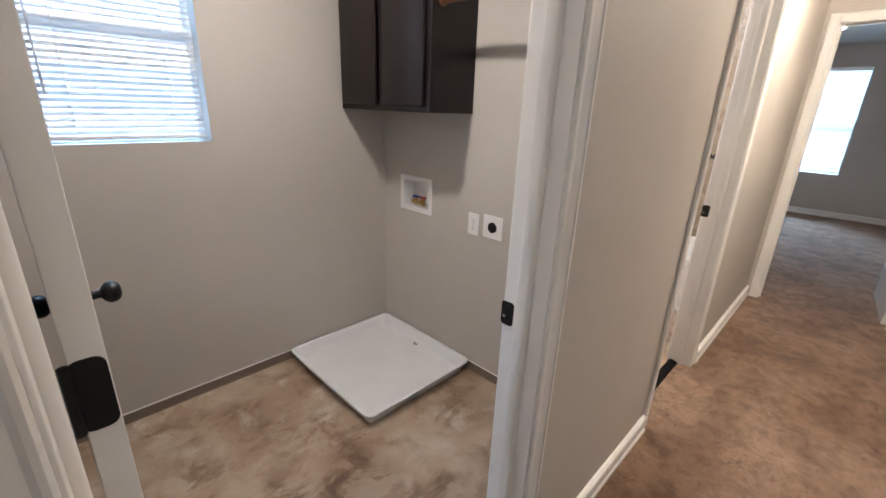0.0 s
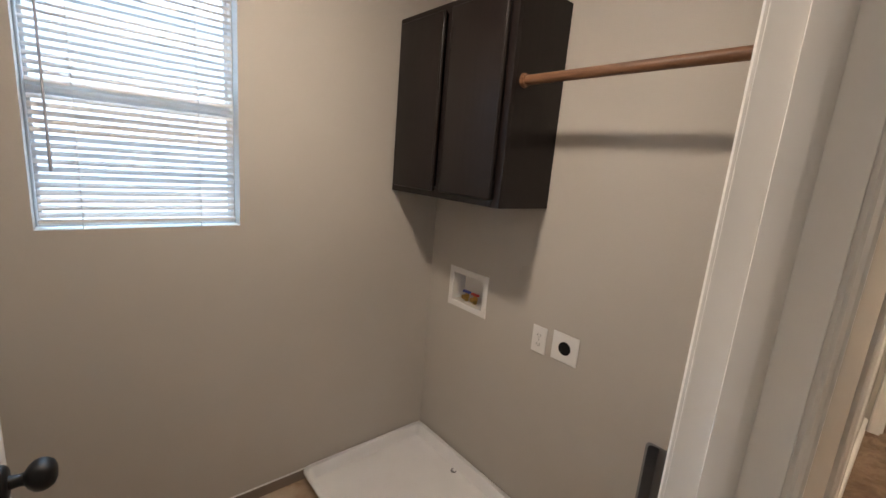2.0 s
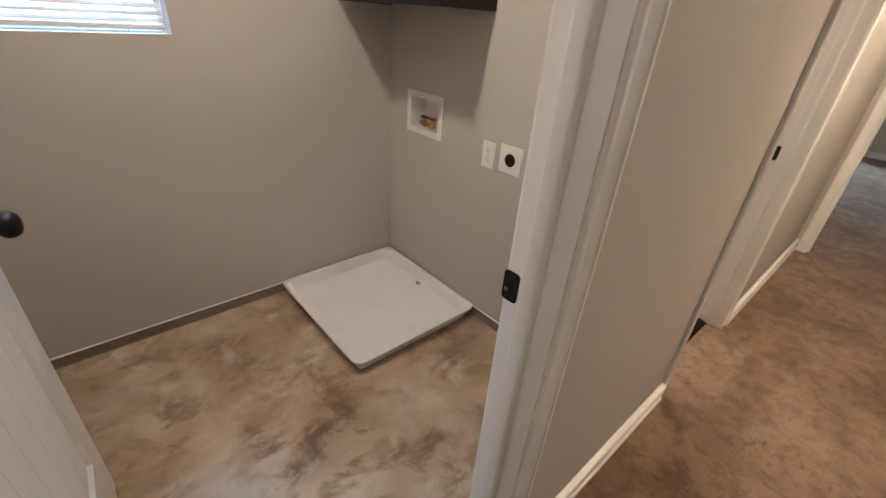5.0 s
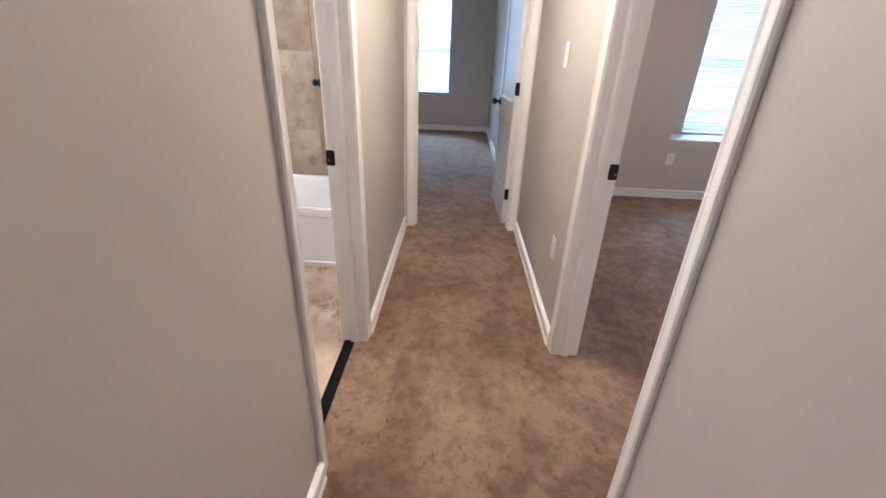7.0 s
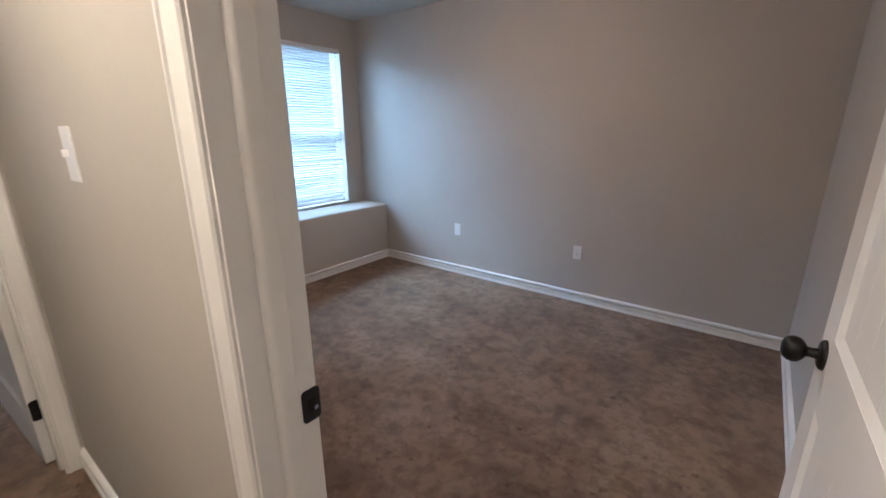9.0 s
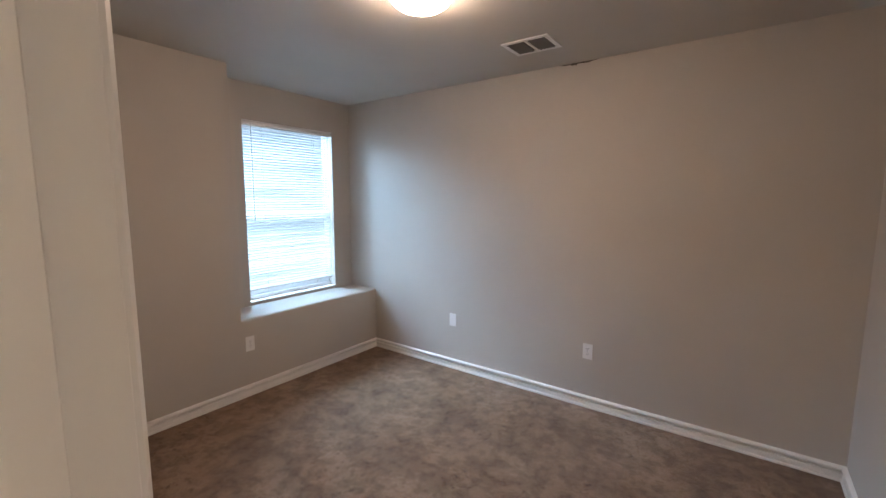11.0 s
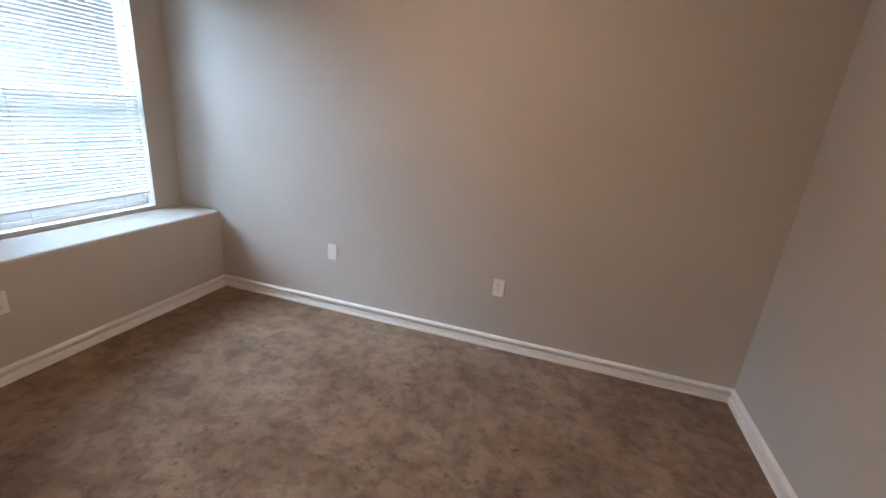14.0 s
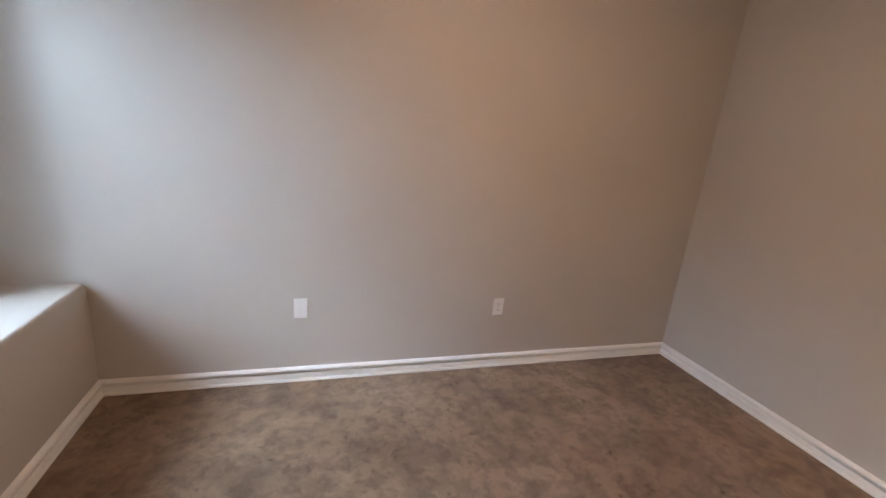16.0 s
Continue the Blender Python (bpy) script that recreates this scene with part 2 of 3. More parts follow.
def lathe(profile, m=Matrix(), steps=24, bm=None):
    """Turns (radius, height) pairs round the local z axis."""
    bm = bm or bmesh.new()
    rings = []
    for r, z in profile:
        if r < 1e-6:
            rings.append([bm.verts.new(m @ Vector((0, 0, z)))])
        else:
            rings.append([bm.verts.new(m @ Vector((r * math.cos(2 * math.pi * k / steps), r * math.sin(2 * math.pi * k / steps), z))) for k in range(steps)])
    for a, b in zip(rings, rings[1:]):
        for k in range(steps):
            j = (k + 1) % steps
            if len(a) == 1 and len(b) > 1:
                bm.faces.new((a[0], b[k], b[j]))
            elif len(b) == 1 and len(a) > 1:
                bm.faces.new((a[k], b[0], a[j]))
            elif len(a) > 1:
                bm.faces.new((a[k], b[k], b[j], a[j]))
    return bm


def prism(outline, m, length, bm=None):
    """Sweeps a closed 2D outline (y, z) along local x from 0 to length."""
    bm = bm or bmesh.new()
    a = [bm.verts.new(m @ Vector((0, y, z))) for y, z in outline]
    b = [bm.verts.new(m @ Vector((length, y, z))) for y, z in outline]
    n = len(outline)
    for k in range(n):
        bm.faces.new((a[k], a[(k + 1) % n], b[(k + 1) % n], b[k]))
    bm.faces.new(a)
    bm.faces.new(list(reversed(b)))
    return bm


def rounded(w, h, r, steps=5):
    """The outline of a rectangle with round corners, about its centre."""
    pts = []
    for cx, cy, a0 in ((w / 2 - r, h / 2 - r, 0), (-w / 2 + r, h / 2 - r, 90), (-w / 2 + r, -h / 2 + r, 180), (w / 2 - r, -h / 2 + r, 270)):
        for k in range(steps + 1):
            a = radians(a0 + 90 * k / steps)
            pts.append((cx + r * math.cos(a), cy + r * math.sin(a)))
    return pts


def plate(w, h, r, depth, m):
    """A round-cornered plate: w along local y, h along local z, depth along local x."""
    return prism(rounded(w, h, r), m, depth)


def wall(name, axis, near, far, lo, hi, openings=(), z0=0.0, z1=CEIL, material=None):
    """A wall along x or y from lo to hi, between near and far across it, with openings (from, to, bottom, top) through it."""
    us = sorted({lo, hi, *(v for o in openings for v in o[:2])})
    zs = sorted({z0, z1, *(v for o in openings for v in o[2:])})
    solid = {}
    for i in range(len(us) - 1):
        for k in range(len(zs) - 1):
            u, z = (us[i] + us[i + 1]) / 2, (zs[k] + zs[k + 1]) / 2
            solid[i, k] = not any(o[0] < u < o[1] and o[2] < z < o[3] for o in openings)
    bm = bmesh.new()
    seen = {}

    def corner(u, d, z):
        key = (round(u, 5), d, round(z, 5))
        if key not in seen:
            seen[key] = bm.verts.new((u, d, z) if axis == "x" else (d, u, z))
        return seen[key]

    for (i, k), full in solid.items():
        if not full:
            continue
        a, b, c, d = us[i], us[i + 1], zs[k], zs[k + 1]
        for side in (near, far):
            bm.faces.new([corner(a, side, c), corner(b, side, c), corner(b, side, d), corner(a, side, d)])
        for di, dk, p, q in ((-1, 0, (a, c), (a, d)), (1, 0, (b, c), (b, d)), (0, -1, (a, c), (b, c)), (0, 1, (a, d), (b, d))):
            if not solid.get((i + di, k + dk), False):
                bm.faces.new([corner(p[0], near, p[1]), corner(q[0], near, q[1]), corner(q[0], far, q[1]), corner(p[0], far, p[1])])
    ob = part(name, bm, material or PAINT)
    return tagged(ob, "painted greige wall with light orange-peel texture", "wall", kind="structure")


# ---- walls, floors, ceiling ----
J = 0.018   # jamb board
WIN_L = (0.323, 0.891, 1.235, 2.105)
WIN_B = (-2.945, -2.033, 0.632, 2.165)
WIN_R = (0.575, 1.298, 0.640, 2.150)
OUT = 0.15
WBOX = (2.027, 2.244, 0.855, 1.005)
DBOX = (0.955, 1.200, 0.16, 0.664)

wall("wall_hall_north", "x", HALL_N, HALL_N + T, -1.2, END_X + T,
     [(LAUNDRY_DOOR[0] - J, LAUNDRY_DOOR[1] + J, 0, DOOR_H + J), (BATH_DOOR[0] - J, BATH_DOOR[1] + J, 0, DOOR_H + J)])
wall("wall_hall_south", "x", HALL_S - T, HALL_S, -1.2, 5.12, [(BED_DOOR[0] - J, BED_DOOR[1] + J, 0, DOOR_H + J)])
wall("wall_hall_end", "y", END_X, END_X + T, HALL_S, HALL_N, [(END_DOOR[0] - J, END_DOOR[1] + J, 0, DOOR_H + J)])
wall("wall_hall_west", "y", -1.2 - T, -1.2, HALL_S - T, HALL_N + T)
wall("wall_laundry_west", "y", LW - T, LW, HALL_N + T, LN)
wall("wall_laundry_east", "y", LE, LE + T, HALL_N + T, LN, [WBOX, DBOX])
wall("wall_laundry_north", "x", LN, LN + OUT, LW - T, END_X + T, [WIN_L])
wall("wall_bath_east", "y", END_X, END_X + T, HALL_N + T, LN)
wall("wall_bedroom_west", "y", BW - T, BW, BS, HALL_S - T)
wall("wall_bedroom_south", "x", BS - T, BS, BW - T, BACK + OUT)
wall("wall_bedroom_east", "y", BE, BACK, -1.752, -0.652)
wall("wall_bedroom_window", "y", BACK, BACK + OUT, BS, -0.2, [WIN_B])
wall("wall_second_room_east", "y", R2E, R2E + OUT, HALL_S - T, R2N + T, [WIN_R])
wall("wall_second_room_north", "x", R2N, R2N + T, END_X, R2E)
wall("wall_second_room_south", "x", HALL_S - T, HALL_S, 5.12, R2E)
wall("wall_second_room_west", "y", END_X, END_X + T, LN + OUT, R2N)

# slanted corner of the bedroom
bm = bmesh.new()
ends = [(5.12, -0.268), (5.505, -0.652), (BACK, -0.652), (BACK, -0.268)]
low = [bm.verts.new((x, y, 0)) for x, y in ends]
top = [bm.verts.new((x, y, CEIL)) for x, y in ends]
for k in range(4):
    j = (k + 1) % 4
    bm.faces.new((low[k], low[j], top[j], top[k]))
bm.faces.new(low)
bm.faces.new(list(reversed(top)))
tagged(part("wall_bedroom_corner", bm, PAINT), "slanted painted greige wall across the room's corner", "wall", kind="structure")

# low ledge below the bedroom window, with a rounded nose
LEDGE = 0.603
nose = [(0, 0), (0, LEDGE - 0.02)] + [(0.02 - 0.02 * math.cos(radians(a)), LEDGE - 0.02 + 0.02 * math.sin(radians(a))) for a in (22, 45, 68)] + [(0.02, LEDGE), (BACK - BE, LEDGE), (BACK - BE, 0)]
ledge = part("window_ledge", prism(nose, Matrix(((0, 1, 0, BE), (1, 0, 0, BS), (0, 0, 1, 0), (0, 0, 0, 1))), -1.752 - BS), PAINT, smooth=True)
tagged(ledge, "deep painted drywall ledge below the bedroom window", "window ledge", kind="structure")


def slab(name, x0, x1, y0, y1, z0, z1, material, label, category):
    return tagged(part(name, box((x0, y0, z0), (x1, y1, z1)), material), label, category, kind="structure")


SPLIT = HALL_S - T
for name, x0, x1, y0, y1 in (("ceiling_hall", -1.2 - T, END_X + T, SPLIT, LN + OUT), ("ceiling_bedroom", BW - T, BACK + OUT, BS - T, SPLIT), ("ceiling_second_room", END_X + T, R2E + OUT, SPLIT, R2N + T)):
    slab(name, x0, x1, y0, y1, CEIL, CEIL + 0.12, CEILING, "flat painted textured ceiling", "ceiling")
slab("subfloor", -1.4, R2E + OUT, BS - T, R2N + T, -0.15, -0.02, GROUT, "bare concrete slab below the floors", "floor")
SEAM = HALL_N + 0.07
slab("floor_hall", -1.2, END_X + 0.06, HALL_S - 0.06, SEAM, -0.02, 0, CARPET, "worn brown plush carpet in the hall", "carpet")
slab("floor_bedroom", BW, BACK, BS, HALL_S - 0.06, -0.02, 0, CARPET, "mottled brown plush carpet in the bedroom", "carpet")
slab("floor_second_room", END_X + 0.06, R2E, HALL_S, R2N, -0.02, 0, CARPET, "brown plush carpet in the far bedroom", "carpet")
slab("floor_laundry", LW, LE, SEAM, LN, -0.02, -0.004, VINYL, "brown stone-look vinyl floor with dark veins", "floor")
slab("floor_bath", LE + T, END_X, SEAM, LN, -0.02, -0.004, VINYL, "beige stone-look vinyl floor of the bathroom", "floor")
ground = tagged(part("ground", box((-150, -150, -0.6), (150, 150, -0.2)), paint("dry lawn", (0.10, 0.11, 0.06), 0.95, 3)), "flat ground round the house", "ground", kind="structure")


# ---- trim ----
BASE = [(0, 0), (0.022, 0), (0.022, 0.009), (0.020, 0.013), (0.0165, 0.0155), (0.012, 0.016), (0.012, 0.0205), (0.0165, 0.021), (0.0135, 0.047), (0.001, 0.048), (0.001, 0.063), (0.0185, 0.0635), (0.0205, 0.067), (0.0205, 0.072), (0.018, 0.078), (0.010, 0.083), (0, 0.086)]
CASING = [(0, 0), (0.058, 0), (0.058, 0.011), (0.052, 0.0155), (0.046, 0.0155), (0.043, 0.012), (0.016, 0.0085), (0.010, 0.010), (0.004, 0.010), (0, 0.006)]


def along(a, b, z=0.0):
    """A frame at a whose x runs to b and whose y points to the right-hand side of that way."""
    d = Vector((b[0] - a[0], b[1] - a[1], 0))
    x = d.normalized()
    y = Vector((x.y, -x.x, 0))
    return Matrix(((x.x, y.x, 0, a[0]), (x.y, y.y, 0, a[1]), (0, 0, 1, z), (0, 0, 0, 1))), d.length


def baseboard(a, b, profile=BASE, material=TRIM, label="white moulded wooden baseboard"):
    """A board along a wall, which lies to the left of the way from a to b."""
    m, length = along(a, b)
    tagged(part("baseboard", prism(profile, m, length), material), label, "baseboard", kind="structure")


CO = 0.062   # from the opening to the casing's outer edge
baseboard((LAUNDRY_DOOR[1] + CO, HALL_N), (BATH_DOOR[0] - CO, HALL_N))
baseboard((BATH_DOOR[1] + CO, HALL_N), (END_X, HALL_N))
baseboard((-1.2, HALL_N), (LAUNDRY_DOOR[0] - CO, HALL_N))
baseboard((END_X, HALL_S), (BED_DOOR[1] + CO, HALL_S))
baseboard((BED_DOOR[0] - CO, HALL_S), (-1.2, HALL_S))
baseboard((BE, BS), (BW, BS))
baseboard((BE, -0.652), (BE, BS))
baseboard((5.12, HALL_S - T), (BE, -0.652))
baseboard((BED_DOOR[1] + CO, HALL_S - T), (5.12, HALL_S - T))
baseboard((BW, BS), (BW, HALL_S - T))
baseboard((R2E, R2N), (R2E, HALL_S))
baseboard((R2E, HALL_S), (END_X + T, HALL_S))
baseboard((END_X + T, R2N), (R2E, R2N))
STRIP = [(0, -0.004), (0.007, -0.004), (0.0045, 0.004), (0.004, 0.043), (0, 0.045)]
COVE_LABEL = "thin brown vinyl base strip along the laundry wall"
baseboard((LW, LN), (LE, LN), STRIP, COVE, COVE_LABEL)
baseboard((LE, LN), (LE, HALL_N + T), STRIP, COVE, COVE_LABEL)
BEAD = [(0, 0.045), (0.0035, 0.045), (0.0025, 0.050), (0, 0.051)]
baseboard((LW, LN), (LE, LN), BEAD, TRIM, "white caulk line above the vinyl base")
baseboard((LE, LN), (LE, HALL_N + T), BEAD, TRIM, "white caulk line above the vinyl base")
for number, (x0, x1) in enumerate((LAUNDRY_DOOR, BATH_DOOR)):
    strip = part("threshold", box((x0, SEAM - 0.012, -0.004), (x1, SEAM + 0.038, 0.006), 0.003), RUBBER)
    tagged(strip, "black rubber transition strip between carpet and vinyl", "threshold", kind="structure")


def frame_of(name, m, width, strike_at_end, label="white door frame with moulded casing and black strike plate"):
    """A door frame: local x across the opening, local y through the wall from 0 to T, the door on the far (y = T) side."""
    top = thing(name, label, "door frame", kind="structure", m=m)
    for x0, x1, n in ((-J, 0, "jamb"), (width, width + J, "jamb")):
        part(n, box((x0, -0.001, -0.004), (x1, T + 0.001, DOOR_H + J), 0.0012), TRIM, top)
    part("head_jamb", box((0, -0.001, DOOR_H), (width, T + 0.001, DOOR_H + J)), TRIM, top)
    s0, s1 = T - 0.076, T - 0.039
    stop = [(s0, 0), (s1, 0), (s1, 0.011), (s1 - 0.001, 0.012), (s0 + 0.012, 0.012), (s0 + 0.007, 0.0108), (s0 + 0.003, 0.0075), (s0 + 0.0005, 0.003)]
    for edge, way in ((0, 1), (width, -1)):
        part("stop", prism(stop, Matrix(((0, 0, way, edge), (0, 1, 0, 0), (1, 0, 0, 0), (0, 0, 0, 1))), DOOR_H), TRIM, top, smooth=True)
    part("stop", box((0.012, s0, DOOR_H - 0.012), (width - 0.012, s1, DOOR_H), 0.002), TRIM, top)
    for face, sign in ((0.0, -1), (T, 1)):
        for edge, way in ((-0.005, -1), (width + 0.005, 1)):
            mm = Matrix(((0, way, 0, edge), (0, 0, sign, face), (1, 0, 0, 0), (0, 0, 0, 1)))
            part("casing", prism(CASING, mm, DOOR_H + 0.005 + 0.058), TRIM, top)
        mm = Matrix(((1, 0, 0, -0.005), (0, 0, sign, face), (0, 1, 0, DOOR_H + 0.005), (0, 0, 0, 1)))
        part("casing", prism(CASING, mm, width + 0.01), TRIM, top)
    x = width if strike_at_end else 0.0
    way = -1 if strike_at_end else 1
    mm = Matrix(((way, 0, 0, x), (0, 1, 0, T - 0.009), (0, 0, 1, 0.93), (0, 0, 0, 1)))
    sp = part("strike_plate", plate(0.036, 0.064, 0.008, 0.002, mm), BLACK, top, "black strike plate")
    hole = Matrix(((way, 0, 0, x + way * 0.002), (0, 1, 0, T - 0.009), (0, 0, 1, 0.93), (0, 0, 0, 1)))
    part("latch_hole_shade", plate(0.016, 0.026, 0.003, 0.0006, hole), HOLE_SHADE, sp)
    lip = Matrix(((way, 0, 0, x + way * 0.002), (0, 1, 0, T - 0.0005), (0, 0, 1, 0.921), (0, 0, 0, 1)))
    part("latch_edge", plate(0.008, 0.007, 0.002, 0.0012, lip), STEEL, sp)
    return top


frame_of("door_frame_laundry", pose(LAUNDRY_DOOR[0], HALL_N, 0), LAUNDRY_DOOR[1] - LAUNDRY_DOOR[0], True)
frame_of("door_frame_bath", pose(BATH_DOOR[0], HALL_N, 0), BATH_DOOR[1] - BATH_DOOR[0], True)
frame_of("door_frame_bedroom", pose(BED_DOOR[1], HALL_S, 0, 0, 0, 180), BED_DOOR[1] - BED_DOOR[0], False)
frame_of("door_frame_end", pose(END_X, END_DOOR[1], 0, 0, 0, -90), END_DOOR[1] - END_DOOR[0], False)


# ---- doors ----
def panel_door(name, m, width, side, label):
    """A two-panel plank door. Local x runs from the hinge to the latch; the leaf lies on local y 0 to side * 0.035."""
    t, z0, z1 = 0.035, 0.012, 2.03
    top = thing(name, label, "door", kind="structure", m=m)
    ya, yb = sorted((0.0, side * t))
    st = 0.112
    rails = ((z0, 0.245), (0.822, 0.985), (1.905, z1))
    part("stile", box((0, ya, z0), (st, yb, z1), 0.0015), DOORS, top)
    part("stile", box((width - st, ya, z0), (width, yb, z1), 0.0015), DOORS, top)
    for a, b in rails:
        part("rail", box((st, ya, a), (width - st, yb, b)), DOORS, top)
    for a, b in ((0.245, 0.822), (0.985, 1.905)):
        count = 6
        step = (width - 2 * st) / count
        for k in range(count):
            x0 = st + k * step
            c = 0.0013
            yl, yh = ya + 0.009, yb - 0.009
            outline = [(x0, yl + c), (x0 + c, yl), (x0 + step - c, yl), (x0 + step, yl + c), (x0 + step, yh - c), (x0 + step - c, yh), (x0 + c, yh), (x0, yh - c)]
            bm = bmesh.new()
            lo_v = [bm.verts.new((x, y, a)) for x, y in outline]
            hi_v = [bm.verts.new((x, y, b)) for x, y in outline]
            for i in range(8):
                bm.faces.new((lo_v[i], lo_v[(i + 1) % 8], hi_v[(i + 1) % 8], hi_v[i]))
            part("panel_plank", bm, DOORS, top)
        for yf, s in ((ya, 1), (yb, -1)):
            bm = bmesh.new()
            w = 0.018
            ring = [[(st, a), (width - st, a), (width - st, b), (st, b)], [(st + w, a + w), (width - st - w, a + w), (width - st - w, b - w), (st + w, b - w)]]
            va = [bm.verts.new((x, yf + s * 0.0008, z)) for x, z in ring[0]]
            vb = [bm.verts.new((x, yf + s * 0.0088, z)) for x, z in ring[1]]
            for i in range(4):
                bm.faces.new((va[i], va[(i + 1) % 4], vb[(i + 1) % 4], vb[i]))
            part("panel_moulding", bm, DOORS, top)
    for yf, s in ((ya, -1), (yb, 1)):
        mm = Matrix(((1, 0, 0, width - 0.062), (0, 0, s, yf), (0, 1, 0, 0.93), (0, 0, 0, 1)))
        knob = part("door_knob", lathe([(0, 0.074), (0.012, 0.073), (0.021, 0.069), (0.027, 0.061), (0.029, 0.052), (0.027, 0.043), (0.020, 0.035), (0.012, 0.030), (0.0105, 0.024), (0.0115, 0.014), (0.0125, 0.010)], mm), BLACK, top, "black round door knob", smooth=True)
        part("rose", lathe([(0.0125, 0.011), (0.026, 0.010), (0.031, 0.007), (0.033, 0.003), (0.033, 0.0)], mm), BLACK, knob, smooth=True)
    part("latch_plate", plate(0.025, 0.057, 0.004, 0.0015, Matrix.Translation((width, (ya + yb) / 2, 0.93))), BLACK, top, "black latch plate")
    for z in (0.27, 1.092, 1.83):
        mm = Matrix(((-1, 0, 0, 0), (0, 1, 0, (ya + yb) / 2 - side * 0.002), (0, 0, 1, z), (0, 0, 0, 1)))
        h = part("hinge", plate(0.036, 0.094, 0.012, 0.0022, mm), BLACK, top, "black hinge with rounded leaves")
        part("barrel", lathe([(0, -0.047), (0.0055, -0.045), (0.0055, 0.045), (0, 0.047)], Matrix.Translation((-0.004, -side * 0.004, z)), 12), BLACK, h, smooth=True)
    return top


panel_door("door_laundry", pose(0.247, HALL_N + T + 0.010, 0, 0, 0, 88.0), 0.813, -1, "white two-panel plank door with black hardware, swung open into the laundry")
panel_door("door_bedroom", pose(2.025, HALL_S - T - 0.010, 0, 0, 0, -88.5), 0.800, 1, "white two-panel plank door with black hardware, opened against the bedroom wall")
panel_door("door_second_room", pose(END_X + T + 0.008, END_DOOR[0] + 0.006, 0, 0, 0, 3), 0.762, 1, "white two-panel plank door with black hinges, standing open at the hall's end")


# ---- windows and blinds ----
CLEAR = paint("clear grey plastic", (0.46, 0.46, 0.48), 0.25)
WAND = {"laundry": 0.20, "bedroom": 0.45, "room": 0.40}   # lower end of the tilt wand, as a share of the height


def window(name, m, w, h, key, slats, gap, tilt, recess=0.03):
    """Local x across the opening, y outwards from the wall's inner face, z up from the opening's bottom."""
    top = thing(name, "white vinyl sash window, bright daylight outside", "window", kind="structure", m=m)
    y0, y1 = 0.075, 0.140
    f = 0.008
    sill, bottom = (0.034, 0.040) if gap > 0.05 else (f, 0.010)
    fr = part("window_frame", box((0, y0, 0), (f, y1, h), 0.003), SASH, top)
    part("window_frame", box((w - f, y0, 0), (w, y1, h), 0.003), SASH, top)
    part("window_frame", box((f, y0, 0), (w - f, y1, sill), 0.003), SASH, top)
    part("window_frame", box((f, y0, h - f), (w - f, y1, h), 0.003), SASH, top)
    mid = h * 0.48
    part("meeting_rail", box((f, y0 + 0.006, mid - 0.02), (w - f, y1 - 0.02, mid + 0.02), 0.003), SASH, top)
    for a, b, y, low in ((sill, mid - 0.02, y0 + 0.015, bottom), (mid + 0.02, h - f, y0 + 0.035, 0.010)):
        s = 0.010
        sash = box((f, y, a), (f + s, y + 0.022, b), 0.002)
        box((w - f - s, y, a), (w - f, y + 0.022, b), 0.002, sash)
        box((f + s, y, a), (w - f - s, y + 0.022, a + low), 0.002, sash)
        box((f + s, y, b - s), (w - f - s, y + 0.022, b), 0.002, sash)
        part("sash", sash, SASH, top)
        pane = part("pane", box((f + s - 0.004, y + 0.009, a + low - 0.004), (w - f - s + 0.004, y + 0.013, b - s + 0.004)), GLASS, top)
        pane.visible_shadow = False
    light = new("daylight", bpy.data.lights.new("daylight", "AREA"))
    light.data.shape, light.data.size, light.data.size_y = "RECTANGLE", w + 1.6, SPREAD[key]
    light.data.energy, light.data.color = SKY_WATTS[key], DAY
    up = radians(ELEVATION[key])
    mid_pane = m @ Vector((w / 2, 0, h / 2))
    light.matrix_world = look(m @ Vector((w / 2, 2.475 * math.cos(up), h / 2 + 2.475 * math.sin(up))), mid_pane)
    tagged(light, "daylight from the overcast sky above", "daylight", kind="structure")
    haze = part("backdrop", box((w / 2 - DISTANCE[key][0], 3.2, -1.7), (w / 2 + DISTANCE[key][1], 3.22, 2.5)), glow("backdrop glow " + key, HORIZON[key], 1.0))
    haze.matrix_world = m
    tagged(haze, "plain glowing backdrop, darkened where the blind should look striped", "backdrop", kind="structure")

    blind = thing("window_blind", "white slatted blind, lowered and half closed in the window", "blind", m=m)
    yb = recess
    part("headrail", box((0.006, yb - 0.014, h - 0.028), (w - 0.006, yb + 0.014, h - 0.002), 0.002), WHITE, blind)
    lip = [(0, 0), (0.006, 0.0), (0.009, 0.008), (0.005, 0.016), (0.005, 0.030), (0.010, 0.038), (0.010, 0.044), (0, 0.044)]
    part("valance", prism([(-y, z) for y, z in lip], Matrix.Translation((0.003, yb - 0.015, h - 0.046)), w - 0.006), WHITE, blind)
    part("bottom_rail", box((0.010, yb - 0.012, gap), (w - 0.010, yb + 0.012, gap + 0.014), 0.003), WHITE, blind)
    bm = bmesh.new()
    n = 5
    wide = 0.025
    rows = []
    for k in range(n):
        s = (k / (n - 1) - 0.5) * wide
        crown = 0.0022 * (1 - (2 * k / (n - 1) - 1) ** 2)
        c, si = math.cos(radians(tilt)), math.sin(radians(tilt))
        yy, zz = s * c - crown * si, s * si + crown * c
        rows.append([bm.verts.new((x, yy, zz)) for x in (0.013, w - 0.014)])
    for a, b in zip(rows, rows[1:]):
        bm.faces.new((a[0], a[1], b[1], b[0]))
    bmesh.ops.solidify(bm, geom=bm.faces[:], thickness=0.0006)
    first = part("slat", bm, SLATS[key], blind, smooth=True)
